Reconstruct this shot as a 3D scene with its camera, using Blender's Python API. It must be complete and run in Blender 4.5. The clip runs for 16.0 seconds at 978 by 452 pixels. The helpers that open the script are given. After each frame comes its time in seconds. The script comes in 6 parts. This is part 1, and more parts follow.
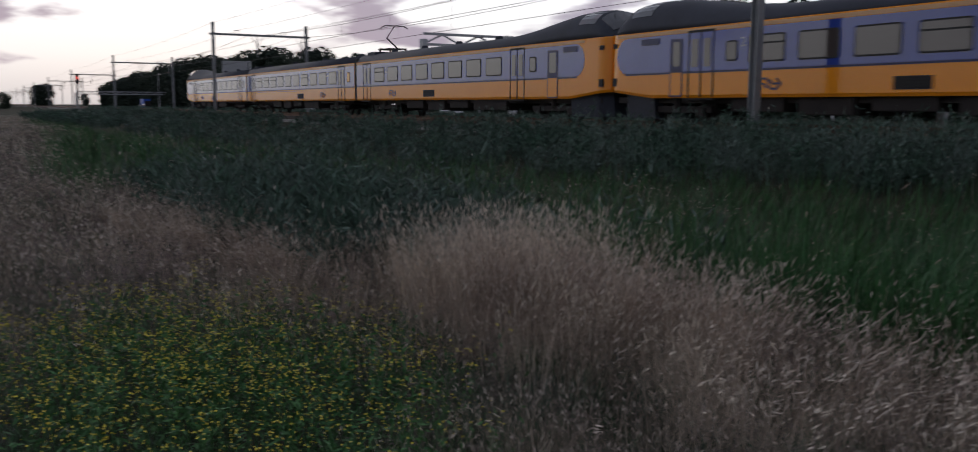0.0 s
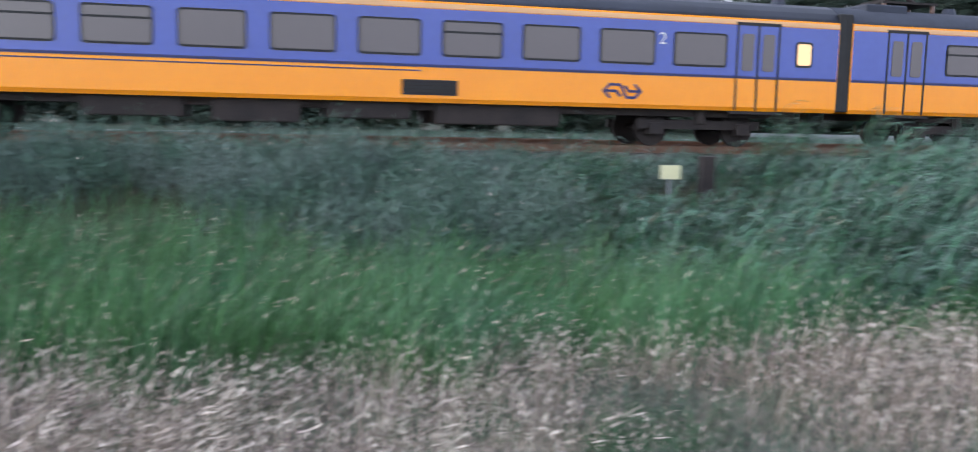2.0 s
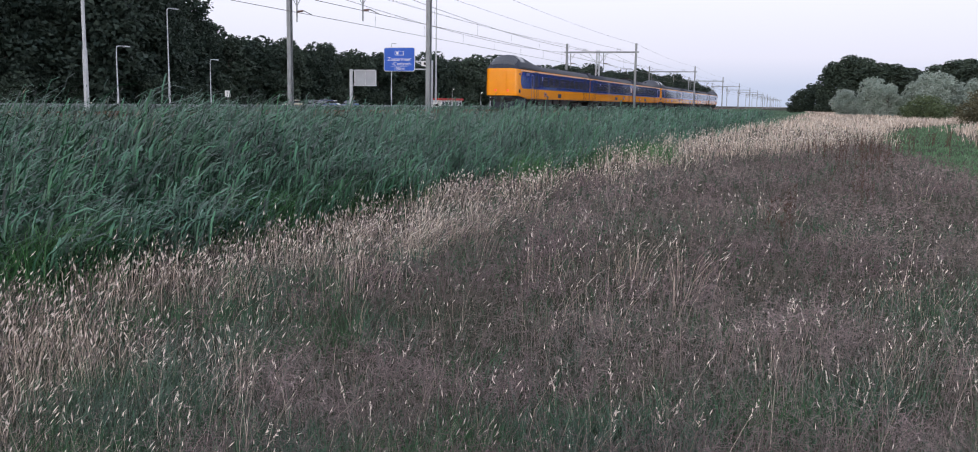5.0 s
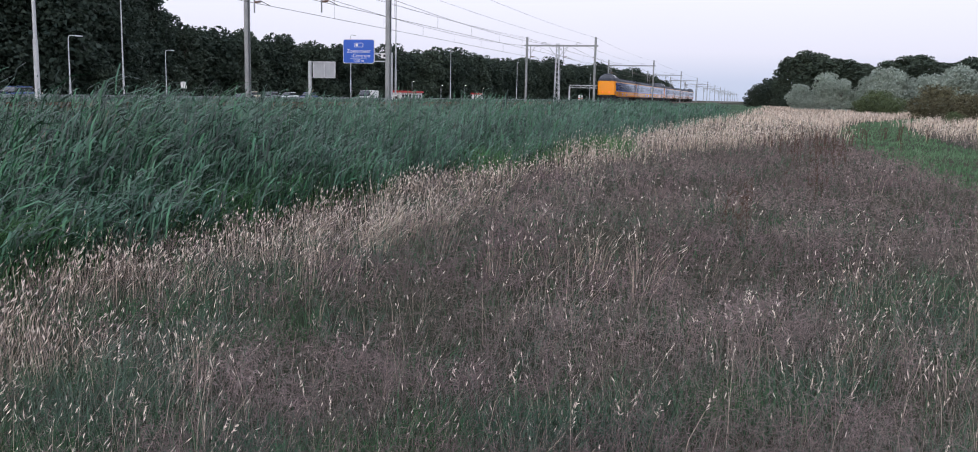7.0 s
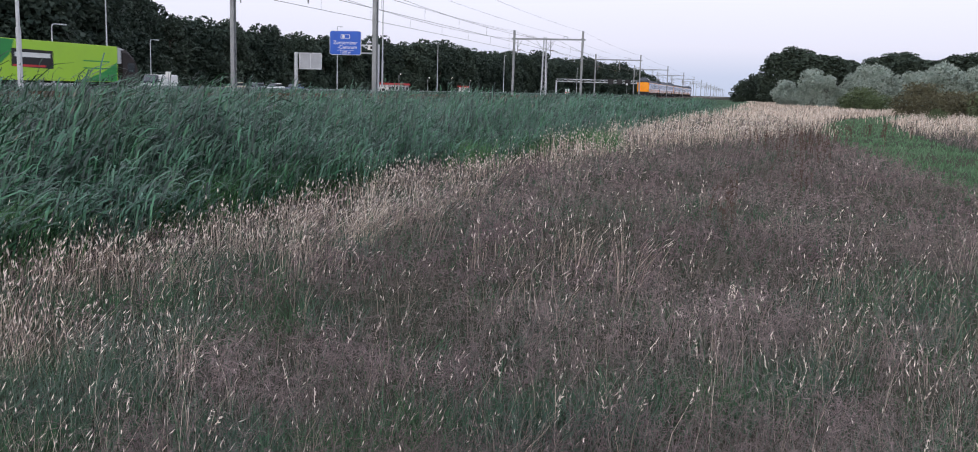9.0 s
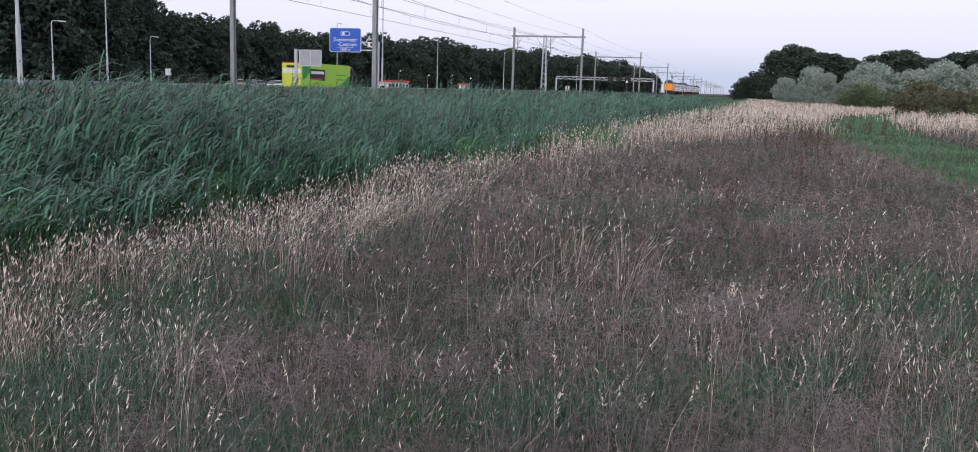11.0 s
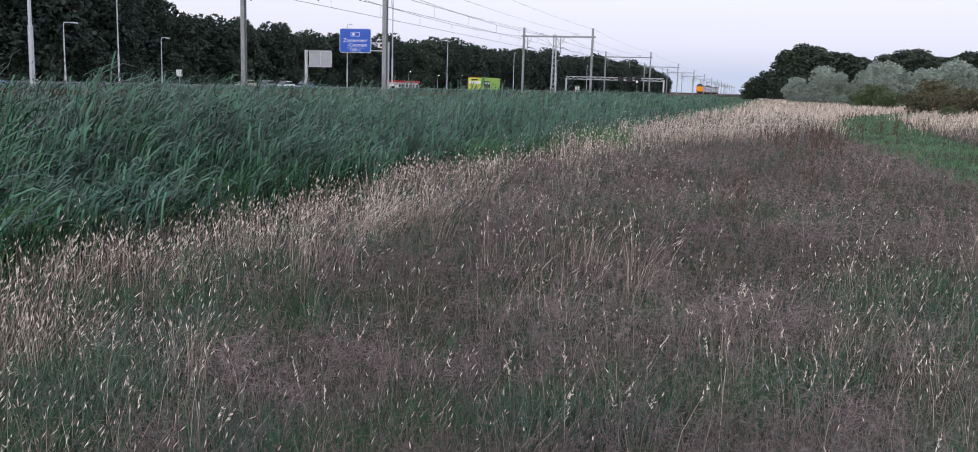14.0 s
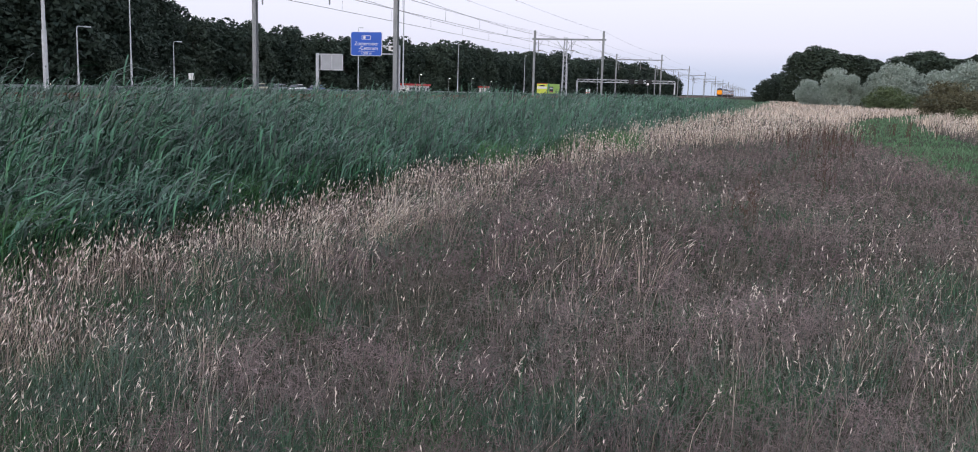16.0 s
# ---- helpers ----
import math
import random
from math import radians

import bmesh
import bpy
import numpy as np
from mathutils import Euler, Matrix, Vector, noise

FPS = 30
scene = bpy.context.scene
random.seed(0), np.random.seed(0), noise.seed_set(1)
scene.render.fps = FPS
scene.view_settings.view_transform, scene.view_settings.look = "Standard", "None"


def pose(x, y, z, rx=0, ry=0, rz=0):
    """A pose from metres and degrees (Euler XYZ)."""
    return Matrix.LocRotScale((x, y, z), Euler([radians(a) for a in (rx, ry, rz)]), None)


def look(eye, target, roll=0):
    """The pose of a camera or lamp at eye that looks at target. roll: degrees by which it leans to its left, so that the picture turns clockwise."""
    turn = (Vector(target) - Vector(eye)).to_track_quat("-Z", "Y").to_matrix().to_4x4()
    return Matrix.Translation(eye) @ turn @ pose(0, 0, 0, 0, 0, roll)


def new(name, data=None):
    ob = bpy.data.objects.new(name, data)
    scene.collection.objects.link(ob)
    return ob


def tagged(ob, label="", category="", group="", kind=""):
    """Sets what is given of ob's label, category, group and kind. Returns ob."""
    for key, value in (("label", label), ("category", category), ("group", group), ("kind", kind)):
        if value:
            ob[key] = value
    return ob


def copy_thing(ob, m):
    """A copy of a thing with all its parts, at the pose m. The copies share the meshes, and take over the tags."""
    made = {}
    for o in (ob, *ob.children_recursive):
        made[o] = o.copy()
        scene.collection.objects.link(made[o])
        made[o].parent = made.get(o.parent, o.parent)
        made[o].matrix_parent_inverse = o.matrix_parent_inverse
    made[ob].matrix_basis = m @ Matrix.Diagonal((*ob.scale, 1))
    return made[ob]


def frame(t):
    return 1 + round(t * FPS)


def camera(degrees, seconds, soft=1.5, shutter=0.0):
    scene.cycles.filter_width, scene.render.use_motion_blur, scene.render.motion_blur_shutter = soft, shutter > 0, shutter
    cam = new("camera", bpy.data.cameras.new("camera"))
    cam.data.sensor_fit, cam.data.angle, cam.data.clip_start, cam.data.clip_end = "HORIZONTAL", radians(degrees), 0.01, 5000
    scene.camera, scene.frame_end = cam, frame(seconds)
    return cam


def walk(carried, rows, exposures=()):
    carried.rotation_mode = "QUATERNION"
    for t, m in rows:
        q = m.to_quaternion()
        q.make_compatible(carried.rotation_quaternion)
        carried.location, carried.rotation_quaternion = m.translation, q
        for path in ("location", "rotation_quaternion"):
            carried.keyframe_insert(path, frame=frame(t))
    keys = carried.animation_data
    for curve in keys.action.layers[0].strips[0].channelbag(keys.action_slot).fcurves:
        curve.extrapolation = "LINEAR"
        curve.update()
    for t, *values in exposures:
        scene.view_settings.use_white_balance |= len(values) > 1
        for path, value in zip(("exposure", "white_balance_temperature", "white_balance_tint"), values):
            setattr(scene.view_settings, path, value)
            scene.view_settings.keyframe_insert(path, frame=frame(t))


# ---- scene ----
# One handheld camera at eye height that pans along a passing train.
EYE = 1.6
cam = camera(56.64, 16.0, 1.0, 0.26)
PATH = [  # seconds, yaw, pitch, roll
    (0, 60.41, -7.52, -0.29), (0.5, 48.66, -7.61, -1.08), (1, 29.14, -7.26, 0.05), (1.5, 9.07, -6.96, -0.89),
    (2, -14.05, -6.82, -1.31), (2.5, -37.17, -7.19, -1.96), (3, -52.04, -7.27, -1.81), (3.5, -62.29, -7.43, -1.46),
    (4, -67.15, -7.33, -0.53), (4.2, -68.30, -7.47, -0.76), (5.3, -71.75, -7.80, -0.75), (6.5, -73.12, -8.03, -0.85),
    (7, -73.66, -8.16, -1.21), (7.5, -73.97, -8.27, -1.56), (8, -74.15, -8.38, -1.68), (8.5, -74.34, -8.48, -1.70),
    (9, -74.48, -8.57, -1.74), (9.2, -74.54, -8.61, -1.84), (10.3, -74.53, -8.70, -1.82), (11.5, -74.43, -8.76, -1.80),
    (12, -74.34, -8.75, -1.81), (12.5, -74.28, -8.76, -1.79), (13, -74.14, -8.76, -1.78), (13.5, -74.01, -8.75, -1.67),
    (14, -73.87, -8.74, -1.68), (14.5, -73.69, -8.74, -1.74), (15, -73.53, -8.71, -1.66), (15.5, -73.37, -8.59, -1.71),
    (16, -73.20, -8.58, -1.58)]
EXPO = [  # seconds, stops, kelvin, tint
    (0.0, -1.55, 6250, 10), (0.5, -1.4, 6300, 10), (1.0, -0.75, 6300, 10), (1.5, 0.1, 6100, 9), (2.0, 0.85, 5900, 7), (2.5, 0.8, 5950, 8), (3.0, 0.4, 6050, 9),
    (3.5, 0.15, 6150, 9), (4.0, 0.0, 6250, 9), (6.5, 0.0, 6250, 9), (16.0, 0.0, 6250, 9)]
walk(cam, [(t, pose(0, 0, EYE, 90 + p, r, y)) for t, y, p, r in PATH], EXPO)

# ---------------------------------------------------------------- sky and light
SUN_AZ = 80.0       # degrees to the left of the track's normal: where the sun went down


def make_world():
    w = bpy.data.worlds.new("dusk_sky")
    scene.world = w
    w.use_nodes = True
    nt = w.node_tree
    n, l = nt.nodes, nt.links
    bg = n["Background"]
    sky = n.new("ShaderNodeTexSky")
    sky.sky_type, sky.sun_disc = "NISHITA", False
    sky.sun_elevation, sky.sun_rotation = radians(2.0), radians(-SUN_AZ)
    sky.air_density, sky.dust_density = 1.0, 2.0
    geo = n.new("ShaderNodeTexCoord")
    sep = n.new("ShaderNodeSeparateXYZ")
    l.new(geo.outputs["Generated"], sep.inputs[0])
    # height gradient of the thin high cloud away from the sun
    up = n.new("ShaderNodeValToRGB")
    e = up.color_ramp.elements
    e[0].position, e[0].color = 0.0, (0.66, 0.72, 0.90, 1)
    e[1].position, e[1].color = 0.5, (0.90, 0.92, 1.10, 1)
    for p, c in ((0.02, (0.70, 0.75, 0.94, 1)), (0.05, (0.95, 0.93, 1.08, 1)), (0.12, (1.10, 1.08, 1.22, 1))):
        e.new(p).color = c
    l.new(sep.outputs["Z"], up.inputs[0])
    # the brighter, warmer side where the sun set
    dot = n.new("ShaderNodeVectorMath")
    dot.operation = "DOT_PRODUCT"
    a = radians(SUN_AZ)
    dot.inputs[1].default_value = (-math.sin(a), math.cos(a), 0)
    l.new(geo.outputs["Generated"], dot.inputs[0])
    near = n.new("ShaderNodeMapRange")
    near.interpolation_type = "SMOOTHSTEP"
    near.inputs["From Min"].default_value, near.inputs["From Max"].default_value = -0.2, 1.0
    l.new(dot.outputs["Value"], near.inputs["Value"])
    warm = n.new("ShaderNodeValToRGB")
    e = warm.color_ramp.elements
    e[0].position, e[0].color = 0.0, (2.2, 2.08, 2.02, 1)
    e[1].position, e[1].color = 0.5, (1.3, 1.36, 1.6, 1)
    e.new(0.05).color = (3.2, 3.08, 2.95, 1)
    e.new(0.13).color = (4.0, 3.9, 3.9, 1)
    l.new(sep.outputs["Z"], warm.inputs[0])
    mix = n.new("ShaderNodeMix")
    mix.data_type = "RGBA"
    l.new(near.outputs[0], mix.inputs["Factor"])
    l.new(up.outputs[0], mix.inputs["A"])
    l.new(warm.outputs[0], mix.inputs["B"])
    # flat evening clouds
    mp = n.new("ShaderNodeMapping")
    mp.inputs["Scale"].default_value = (3.3, 3.3, 13.0)
    mp.inputs["Location"].default_value = (0.4, 2.3, 0.5)
    l.new(geo.outputs["Generated"], mp.inputs[0])
    cl = n.new("ShaderNodeTexNoise")
    cl.inputs["Scale"].default_value, cl.inputs["Detail"].default_value, cl.inputs["Roughness"].default_value = 1.6, 6.0, 0.5
    l.new(mp.outputs[0], cl.inputs["Vector"])
    cr = n.new("ShaderNodeMapRange")
    cr.interpolation_type = "SMOOTHSTEP"
    cr.inputs["From Min"].default_value, cr.inputs["From Max"].default_value = 0.54, 0.63
    l.new(cl.outputs[0], cr.inputs["Value"])
    amt = n.new("ShaderNodeMath")
    amt.operation = "MULTIPLY"
    l.new(cr.outputs[0], amt.inputs[0])
    l.new(near.outputs[0], amt.inputs[1])
    cm = n.new("ShaderNodeMix")
    cm.data_type = "RGBA"
    l.new(amt.outputs[0], cm.inputs["Factor"])
    l.new(mix.outputs["Result"], cm.inputs["A"])
    cm.inputs["B"].default_value = (1.35, 1.2, 1.45, 1)
    # the clear air behind it
    sk = n.new("ShaderNodeVectorMath")
    sk.operation = "SCALE"
    sk.inputs["Scale"].default_value = 0.10
    l.new(sky.outputs[0], sk.inputs[0])
    fin = n.new("ShaderNodeMix")
    fin.data_type = "RGBA"
    fin.inputs["Factor"].default_value = 0.88
    l.new(sk.outputs[0], fin.inputs["A"])
    l.new(cm.outputs["Result"], fin.inputs["B"])
    l.new(fin.outputs["Result"], bg.inputs[0])
    bg.inputs[1].default_value = 1.0


make_world()
sun = new("sun", bpy.data.lights.new("sun", "SUN"))
sun.data.energy, sun.data.angle, sun.data.color = 0.25, radians(20), (1.0, 0.72, 0.5)
sun.matrix_world = look((-math.sin(radians(SUN_AZ)) * 50, math.cos(radians(SUN_AZ)) * 50, 6), (0, 0, 0))


# ---------------------------------------------------------------- materials
def mat(name, c1, c2=None, scale=3.0, rough=0.6, bump=0.0, metal=0.0, island=False, glow=0.0, spec=0.5, fine=8.0, coat=0.0):
    m = bpy.data.materials.new(name)
    m.use_nodes = True
    nt = m.node_tree
    n, l = nt.nodes, nt.links
    b = n["Principled BSDF"]
    b.inputs["Roughness"].default_value, b.inputs["Metallic"].default_value = rough, metal
    b.inputs["Specular IOR Level"].default_value = spec
    b.inputs["Coat Weight"].default_value = coat
    c2 = c2 or tuple(v * 0.8 for v in c1)
    tc = n.new("ShaderNodeTexCoord")
    big, small = n.new("ShaderNodeTexNoise"), n.new("ShaderNodeTexNoise")
    big.inputs["Scale"].default_value, big.inputs["Detail"].default_value = scale, 4
    small.inputs["Scale"].default_value, small.inputs["Detail"].default_value = scale * fine, 3
    for t in (big, small):
        l.new(tc.outputs["Object"], t.inputs["Vector"])
    add = n.new("ShaderNodeMath")
    add.operation = "MULTIPLY_ADD"
    l.new(small.outputs[0], add.inputs[0])
    add.inputs[1].default_value = 0.35
    l.new(big.outputs[0], add.inputs[2])
    src = add.outputs[0]
    lo, hi = 0.45, 0.9
    if island:
        geo = n.new("ShaderNodeNewGeometry")
        a2 = n.new("ShaderNodeMath")
        a2.operation = "MULTIPLY_ADD"
        l.new(geo.outputs["Random Per Island"], a2.inputs[0])
        a2.inputs[1].default_value = 0.7
        l.new(add.outputs[0], a2.inputs[2])
        src, lo, hi = a2.outputs[0], 0.6, 1.5
    r = n.new("ShaderNodeMapRange")
    r.inputs["From Min"].default_value, r.inputs["From Max"].default_value = lo, hi
    l.new(src, r.inputs["Value"])
    mx = n.new("ShaderNodeMix")
    mx.data_type = "RGBA"
    mx.inputs["A"].default_value, mx.inputs["B"].default_value = (*c1, 1), (*c2, 1)
    l.new(r.outputs[0], mx.inputs["Factor"])
    l.new(mx.outputs["Result"], b.inputs["Base Color"])
    if bump:
        bp = n.new("ShaderNodeBump")
        bp.inputs["Strength"].default_value, bp.inputs["Distance"].default_value = bump, 0.02
        l.new(small.outputs[0], bp.inputs["Height"])
        l.new(bp.outputs[0], b.inputs["Normal"])
    if glow:
        b.inputs["Emission Color"].default_value = (*c1, 1)
        b.inputs["Emission Strength"].default_value = glow
    return m


def grass_mat(name, c1, c2, c3, patch=0.35, fine=1.6, rough=0.65, spec=0.2, spread_v=0.55):
    """Blades: tones that drift from patch to patch of the field, and from blade to blade."""
    m = bpy.data.materials.new(name)
    m.use_nodes = True
    n, l = m.node_tree.nodes, m.node_tree.links
    b = n["Principled BSDF"]
    b.inputs["Roughness"].default_value, b.inputs["Specular IOR Level"].default_value = rough, spec
    tc = n.new("ShaderNodeTexCoord")
    col = None
    for scale, lo, hi, c in ((patch, 0.42, 0.58, c2), (fine, 0.40, 0.66, c3)):
        t = n.new("ShaderNodeTexNoise")
        t.inputs["Scale"].default_value, t.inputs["Detail"].default_value = scale, 3
        l.new(tc.outputs["Object"], t.inputs["Vector"])
        r = n.new("ShaderNodeMapRange")
        r.inputs["From Min"].default_value, r.inputs["From Max"].default_value = lo, hi
        l.new(t.outputs[0], r.inputs["Value"])
        mx = n.new("ShaderNodeMix")
        mx.data_type = "RGBA"
        l.new(r.outputs[0], mx.inputs["Factor"])
        if col is None:
            mx.inputs["A"].default_value = (*c1, 1)
        else:
            l.new(col, mx.inputs["A"])
        mx.inputs["B"].default_value = (*c, 1)
        col = mx.outputs["Result"]
    geo = n.new("ShaderNodeNewGeometry")
    k = n.new("ShaderNodeMapRange")
    k.inputs["To Min"].default_value, k.inputs["To Max"].default_value = 1 - spread_v, 1 + spread_v
    l.new(geo.outputs["Random Per Island"], k.inputs["Value"])
    sc = n.new("ShaderNodeVectorMath")
    sc.operation = "SCALE"
    l.new(col, sc.inputs[0])
    l.new(k.outputs[0], sc.inputs["Scale"])
    l.new(sc.outputs[0], b.inputs["Base Color"])
    return m


M = dict(
    ballast=mat("ballast_stone", (0.055, 0.047, 0.042), (0.10, 0.085, 0.075), 6, 0.95, 1.0, spec=0.2),
    asphalt=mat("asphalt", (0.045, 0.045, 0.048), (0.065, 0.064, 0.066), 1.2, 0.95, 0.3, spec=0.1),
    white_line=mat("road_paint", (0.7, 0.7, 0.68), (0.5, 0.5, 0.48), 2, 0.8),
    rail=mat("rusty_rail", (0.12, 0.065, 0.04), (0.2, 0.12, 0.08), 5, 0.6, 0.2, metal=0.5),
    sleeper=mat("sleeper_concrete", (0.10, 0.085, 0.075), (0.15, 0.13, 0.115), 4, 0.9, 0.3),
    concrete=mat("pale_concrete", (0.38, 0.37, 0.35), (0.28, 0.27, 0.25), 3, 0.9, 0.3),
    brown=grass_mat("brown_bent_grass", (0.205, 0.150, 0.154), (0.295, 0.232, 0.226), (0.140, 0.124, 0.104), 0.28, 1.1, 0.8, 0.1, 0.5),
    tawny=grass_mat("bleached_grass", (0.52, 0.42, 0.335), (0.62, 0.53, 0.43), (0.36, 0.285, 0.235), 0.30, 1.7, 0.75, 0.15, 0.45),
    seed=grass_mat("pale_seed_heads", (0.74, 0.65, 0.56), (0.80, 0.72, 0.61), (0.60, 0.51, 0.45), 0.30, 1.7, 0.8, 0.1, 0.22),
    teal=grass_mat("dull_green_grass", (0.058, 0.112, 0.074), (0.098, 0.145, 0.108), (0.048, 0.118, 0.046), 0.5, 1.9, 0.6, 0.25, 0.6),
    reed=grass_mat("reed_leaf", (0.029, 0.088, 0.050), (0.053, 0.124, 0.080), (0.024, 0.090, 0.034), 0.30, 1.5, 0.38, 0.48, 0.9),
    reed_dry=mat("old_reed", (0.30, 0.25, 0.19), (0.20, 0.17, 0.13), 0.5, 0.7, island=True, spec=0.2),
    weed=grass_mat("verge_weeds", (0.082, 0.125, 0.104), (0.140, 0.178, 0.155), (0.050, 0.105, 0.068), 0.28, 0.9, 0.6, 0.25, 0.6),
    lush=grass_mat("lush_grass", (0.048, 0.138, 0.062), (0.095, 0.180, 0.098), (0.066, 0.165, 0.050), 0.28, 1.1, 0.5, 0.3, 0.6),
    bright=grass_mat("bright_grass", (0.060, 0.165, 0.048), (0.085, 0.19, 0.065), (0.045, 0.13, 0.045), 0.6, 2.0, 0.5, 0.3, 0.5),
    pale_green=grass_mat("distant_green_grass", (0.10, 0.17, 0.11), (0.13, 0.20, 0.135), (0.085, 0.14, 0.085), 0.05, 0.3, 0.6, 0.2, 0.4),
    dock=mat("dry_dock", (0.075, 0.045, 0.035), (0.13, 0.085, 0.065), 2, 0.85, island=True, spec=0.1),
    flower=mat("yellow_petals", (0.85, 0.72, 0.05), (0.75, 0.62, 0.10), 2, 0.7, island=True),
    mown=grass_mat("mown_grass", (0.10, 0.195, 0.095), (0.13, 0.22, 0.12), (0.075, 0.15, 0.075), 0.3, 1.2, 0.7, 0.2, 0.4),
    bark=mat("bark", (0.075, 0.062, 0.05), (0.12, 0.10, 0.085), 3, 0.95, 0.8),
    leaf=mat("dark_leaves", (0.022, 0.038, 0.030), (0.058, 0.078, 0.058), 0.25, 0.7, island=True, spec=0.2),
    # mid green, lifted in colour for the haze over the far poplars
    leaf2=mat("mid_leaves_hazed", (0.034, 0.052, 0.038), (0.070, 0.092, 0.066), 0.25, 0.7, island=True, spec=0.2),
    willow=mat("silver_willow_leaves", (0.21, 0.27, 0.225), (0.42, 0.47, 0.41), 0.25, 0.7, island=True, spec=0.25),
    bush=mat("bush_leaves", (0.07, 0.10, 0.05), (0.12, 0.15, 0.07), 0.4, 0.7, island=True, spec=0.2),
    olive=mat("olive_leaves", (0.085, 0.082, 0.045), (0.13, 0.12, 0.07), 0.4, 0.7, island=True, spec=0.2),
    steel=mat("galvanised_steel", (0.30, 0.31, 0.32), (0.22, 0.23, 0.24), 2, 0.55, 0.1, metal=0.3),
    steel_pale=mat("pale_painted_steel", (0.55, 0.56, 0.58), (0.44, 0.45, 0.47), 2, 0.5, 0.05),
    wire=mat("copper_wire", (0.10, 0.09, 0.085), (0.14, 0.13, 0.12), 2, 0.6, metal=0.3),
    insul=mat("insulator", (0.16, 0.09, 0.07), None, 3, 0.3),
    orange=mat("yellow_orange_paint", (0.95, 0.335, 0.007), (0.90, 0.305, 0.007), 0.6, 0.14, 0.008, spec=0.5, coat=0.1),
    blue=mat("blue_paint", (0.028, 0.066, 0.36), (0.022, 0.052, 0.30), 0.6, 0.08, 0.005, spec=0.65, coat=0.5),
    navy=mat("navy_stripe", (0.02, 0.025, 0.11), None, 1, 0.35),
    cream=mat("orange_cream_stripe", (0.78, 0.46, 0.22), (0.7, 0.4, 0.18), 1, 0.4),
    roof=mat("grey_blue_roof", (0.040, 0.046, 0.066), (0.028, 0.032, 0.045), 0.8, 0.6, 0.1, spec=0.3),
    black=mat("black_rubber", (0.012, 0.012, 0.013), (0.02, 0.02, 0.02), 3, 0.7),
    under=mat("brake_dust", (0.016, 0.013, 0.013), (0.034, 0.026, 0.023), 2, 0.85, 0.4),
    white=mat("white_paint", (0.78, 0.78, 0.77), (0.68, 0.68, 0.66), 1, 0.45),
    grey=mat("grey_panel", (0.42, 0.43, 0.45), (0.34, 0.35, 0.37), 1, 0.6),
    sign_blue=mat("sign_blue", (0.01, 0.10, 0.55), (0.012, 0.09, 0.48), 1, 0.45),
    lime=mat("lime_paint", (0.36, 0.62, 0.035), (0.33, 0.57, 0.04), 0.5, 0.4),
    yellow=mat("yellow_green_paint", (0.62, 0.68, 0.06), (0.56, 0.62, 0.07), 0.5, 0.45),
    dgreen=mat("deep_green_paint", (0.02, 0.27, 0.05), (0.02, 0.23, 0.05), 0.5, 0.4),
    red=mat("red_paint", (0.55, 0.03, 0.03), (0.45, 0.03, 0.03), 1, 0.45),
    carblue=mat("car_blue", (0.05, 0.09, 0.22), (0.04, 0.08, 0.19), 1, 0.25, coat=0.5),
    cargrey=mat("car_grey", (0.25, 0.26, 0.28), (0.2, 0.21, 0.23), 1, 0.25, metal=0.4, coat=0.5),
    beige=mat("car_beige", (0.5, 0.44, 0.3), (0.45, 0.4, 0.27), 1, 0.3, coat=0.4),
    cream_plate=mat("cream_plate", (0.72, 0.70, 0.42), (0.62, 0.60, 0.36), 2, 0.6),
    red_glow=mat("red_lamp", (1.0, 0.05, 0.03), None, 1, 0.4, glow=6.0),
    tail_glow=mat("tail_lamp", (1.0, 0.06, 0.03), None, 1, 0.4, glow=0.7),
    lamp_glow=mat("pale_lamp", (1.0, 0.9, 0.75), None, 1, 0.4, glow=4.0),
    warm_glow=mat("lit_compartment", (1.0, 0.62, 0.30), None, 1, 0.5, glow=0.4),
)


def glass(name, tint, rough):
    m = bpy.data.materials.new(name)
    m.use_nodes = True
    b = m.node_tree.nodes["Principled BSDF"]
    b.inputs["Base Color"].default_value = (*tint, 1)
    b.inputs["Roughness"].default_value = rough
    b.inputs["Specular IOR Level"].default_value = 0.9
    b.inputs["Coat Weight"].default_value = 0.3
    b.inputs["Coat Roughness"].default_value = 0.06
    return m


M["pane"] = glass("tinted_train_glass", (0.060, 0.046, 0.042), 0.10)
M["dark_pane"] = glass("dark_glass", (0.03, 0.035, 0.045), 0.08)


# ---------------------------------------------------------------- building helpers
def finish(name, bm, material, parent=None, label="", smooth=False):
    me = bpy.data.meshes.new(name)
    bmesh.ops.recalc_face_normals(bm, faces=bm.faces[:])
    if smooth:
        for f in bm.faces:
            f.smooth = True
    bm.to_mesh(me)
    bm.free()
    me.materials.append(material)
    ob = new(name, me)
    ob.parent = parent
    if label:
        ob["label"] = label
    return ob


def part(name, bm, material, parent, label="", smooth=False):
    return finish(name, bm, material, parent, label, smooth)


def thing(name, label, category, at=None, group="", kind=""):
    ob = tagged(new(name), label, category, group, kind)
    ob.empty_display_size = 0.2
    if at is not None:
        ob.matrix_basis = at if isinstance(at, Matrix) else Matrix.Translation(at)
    return ob


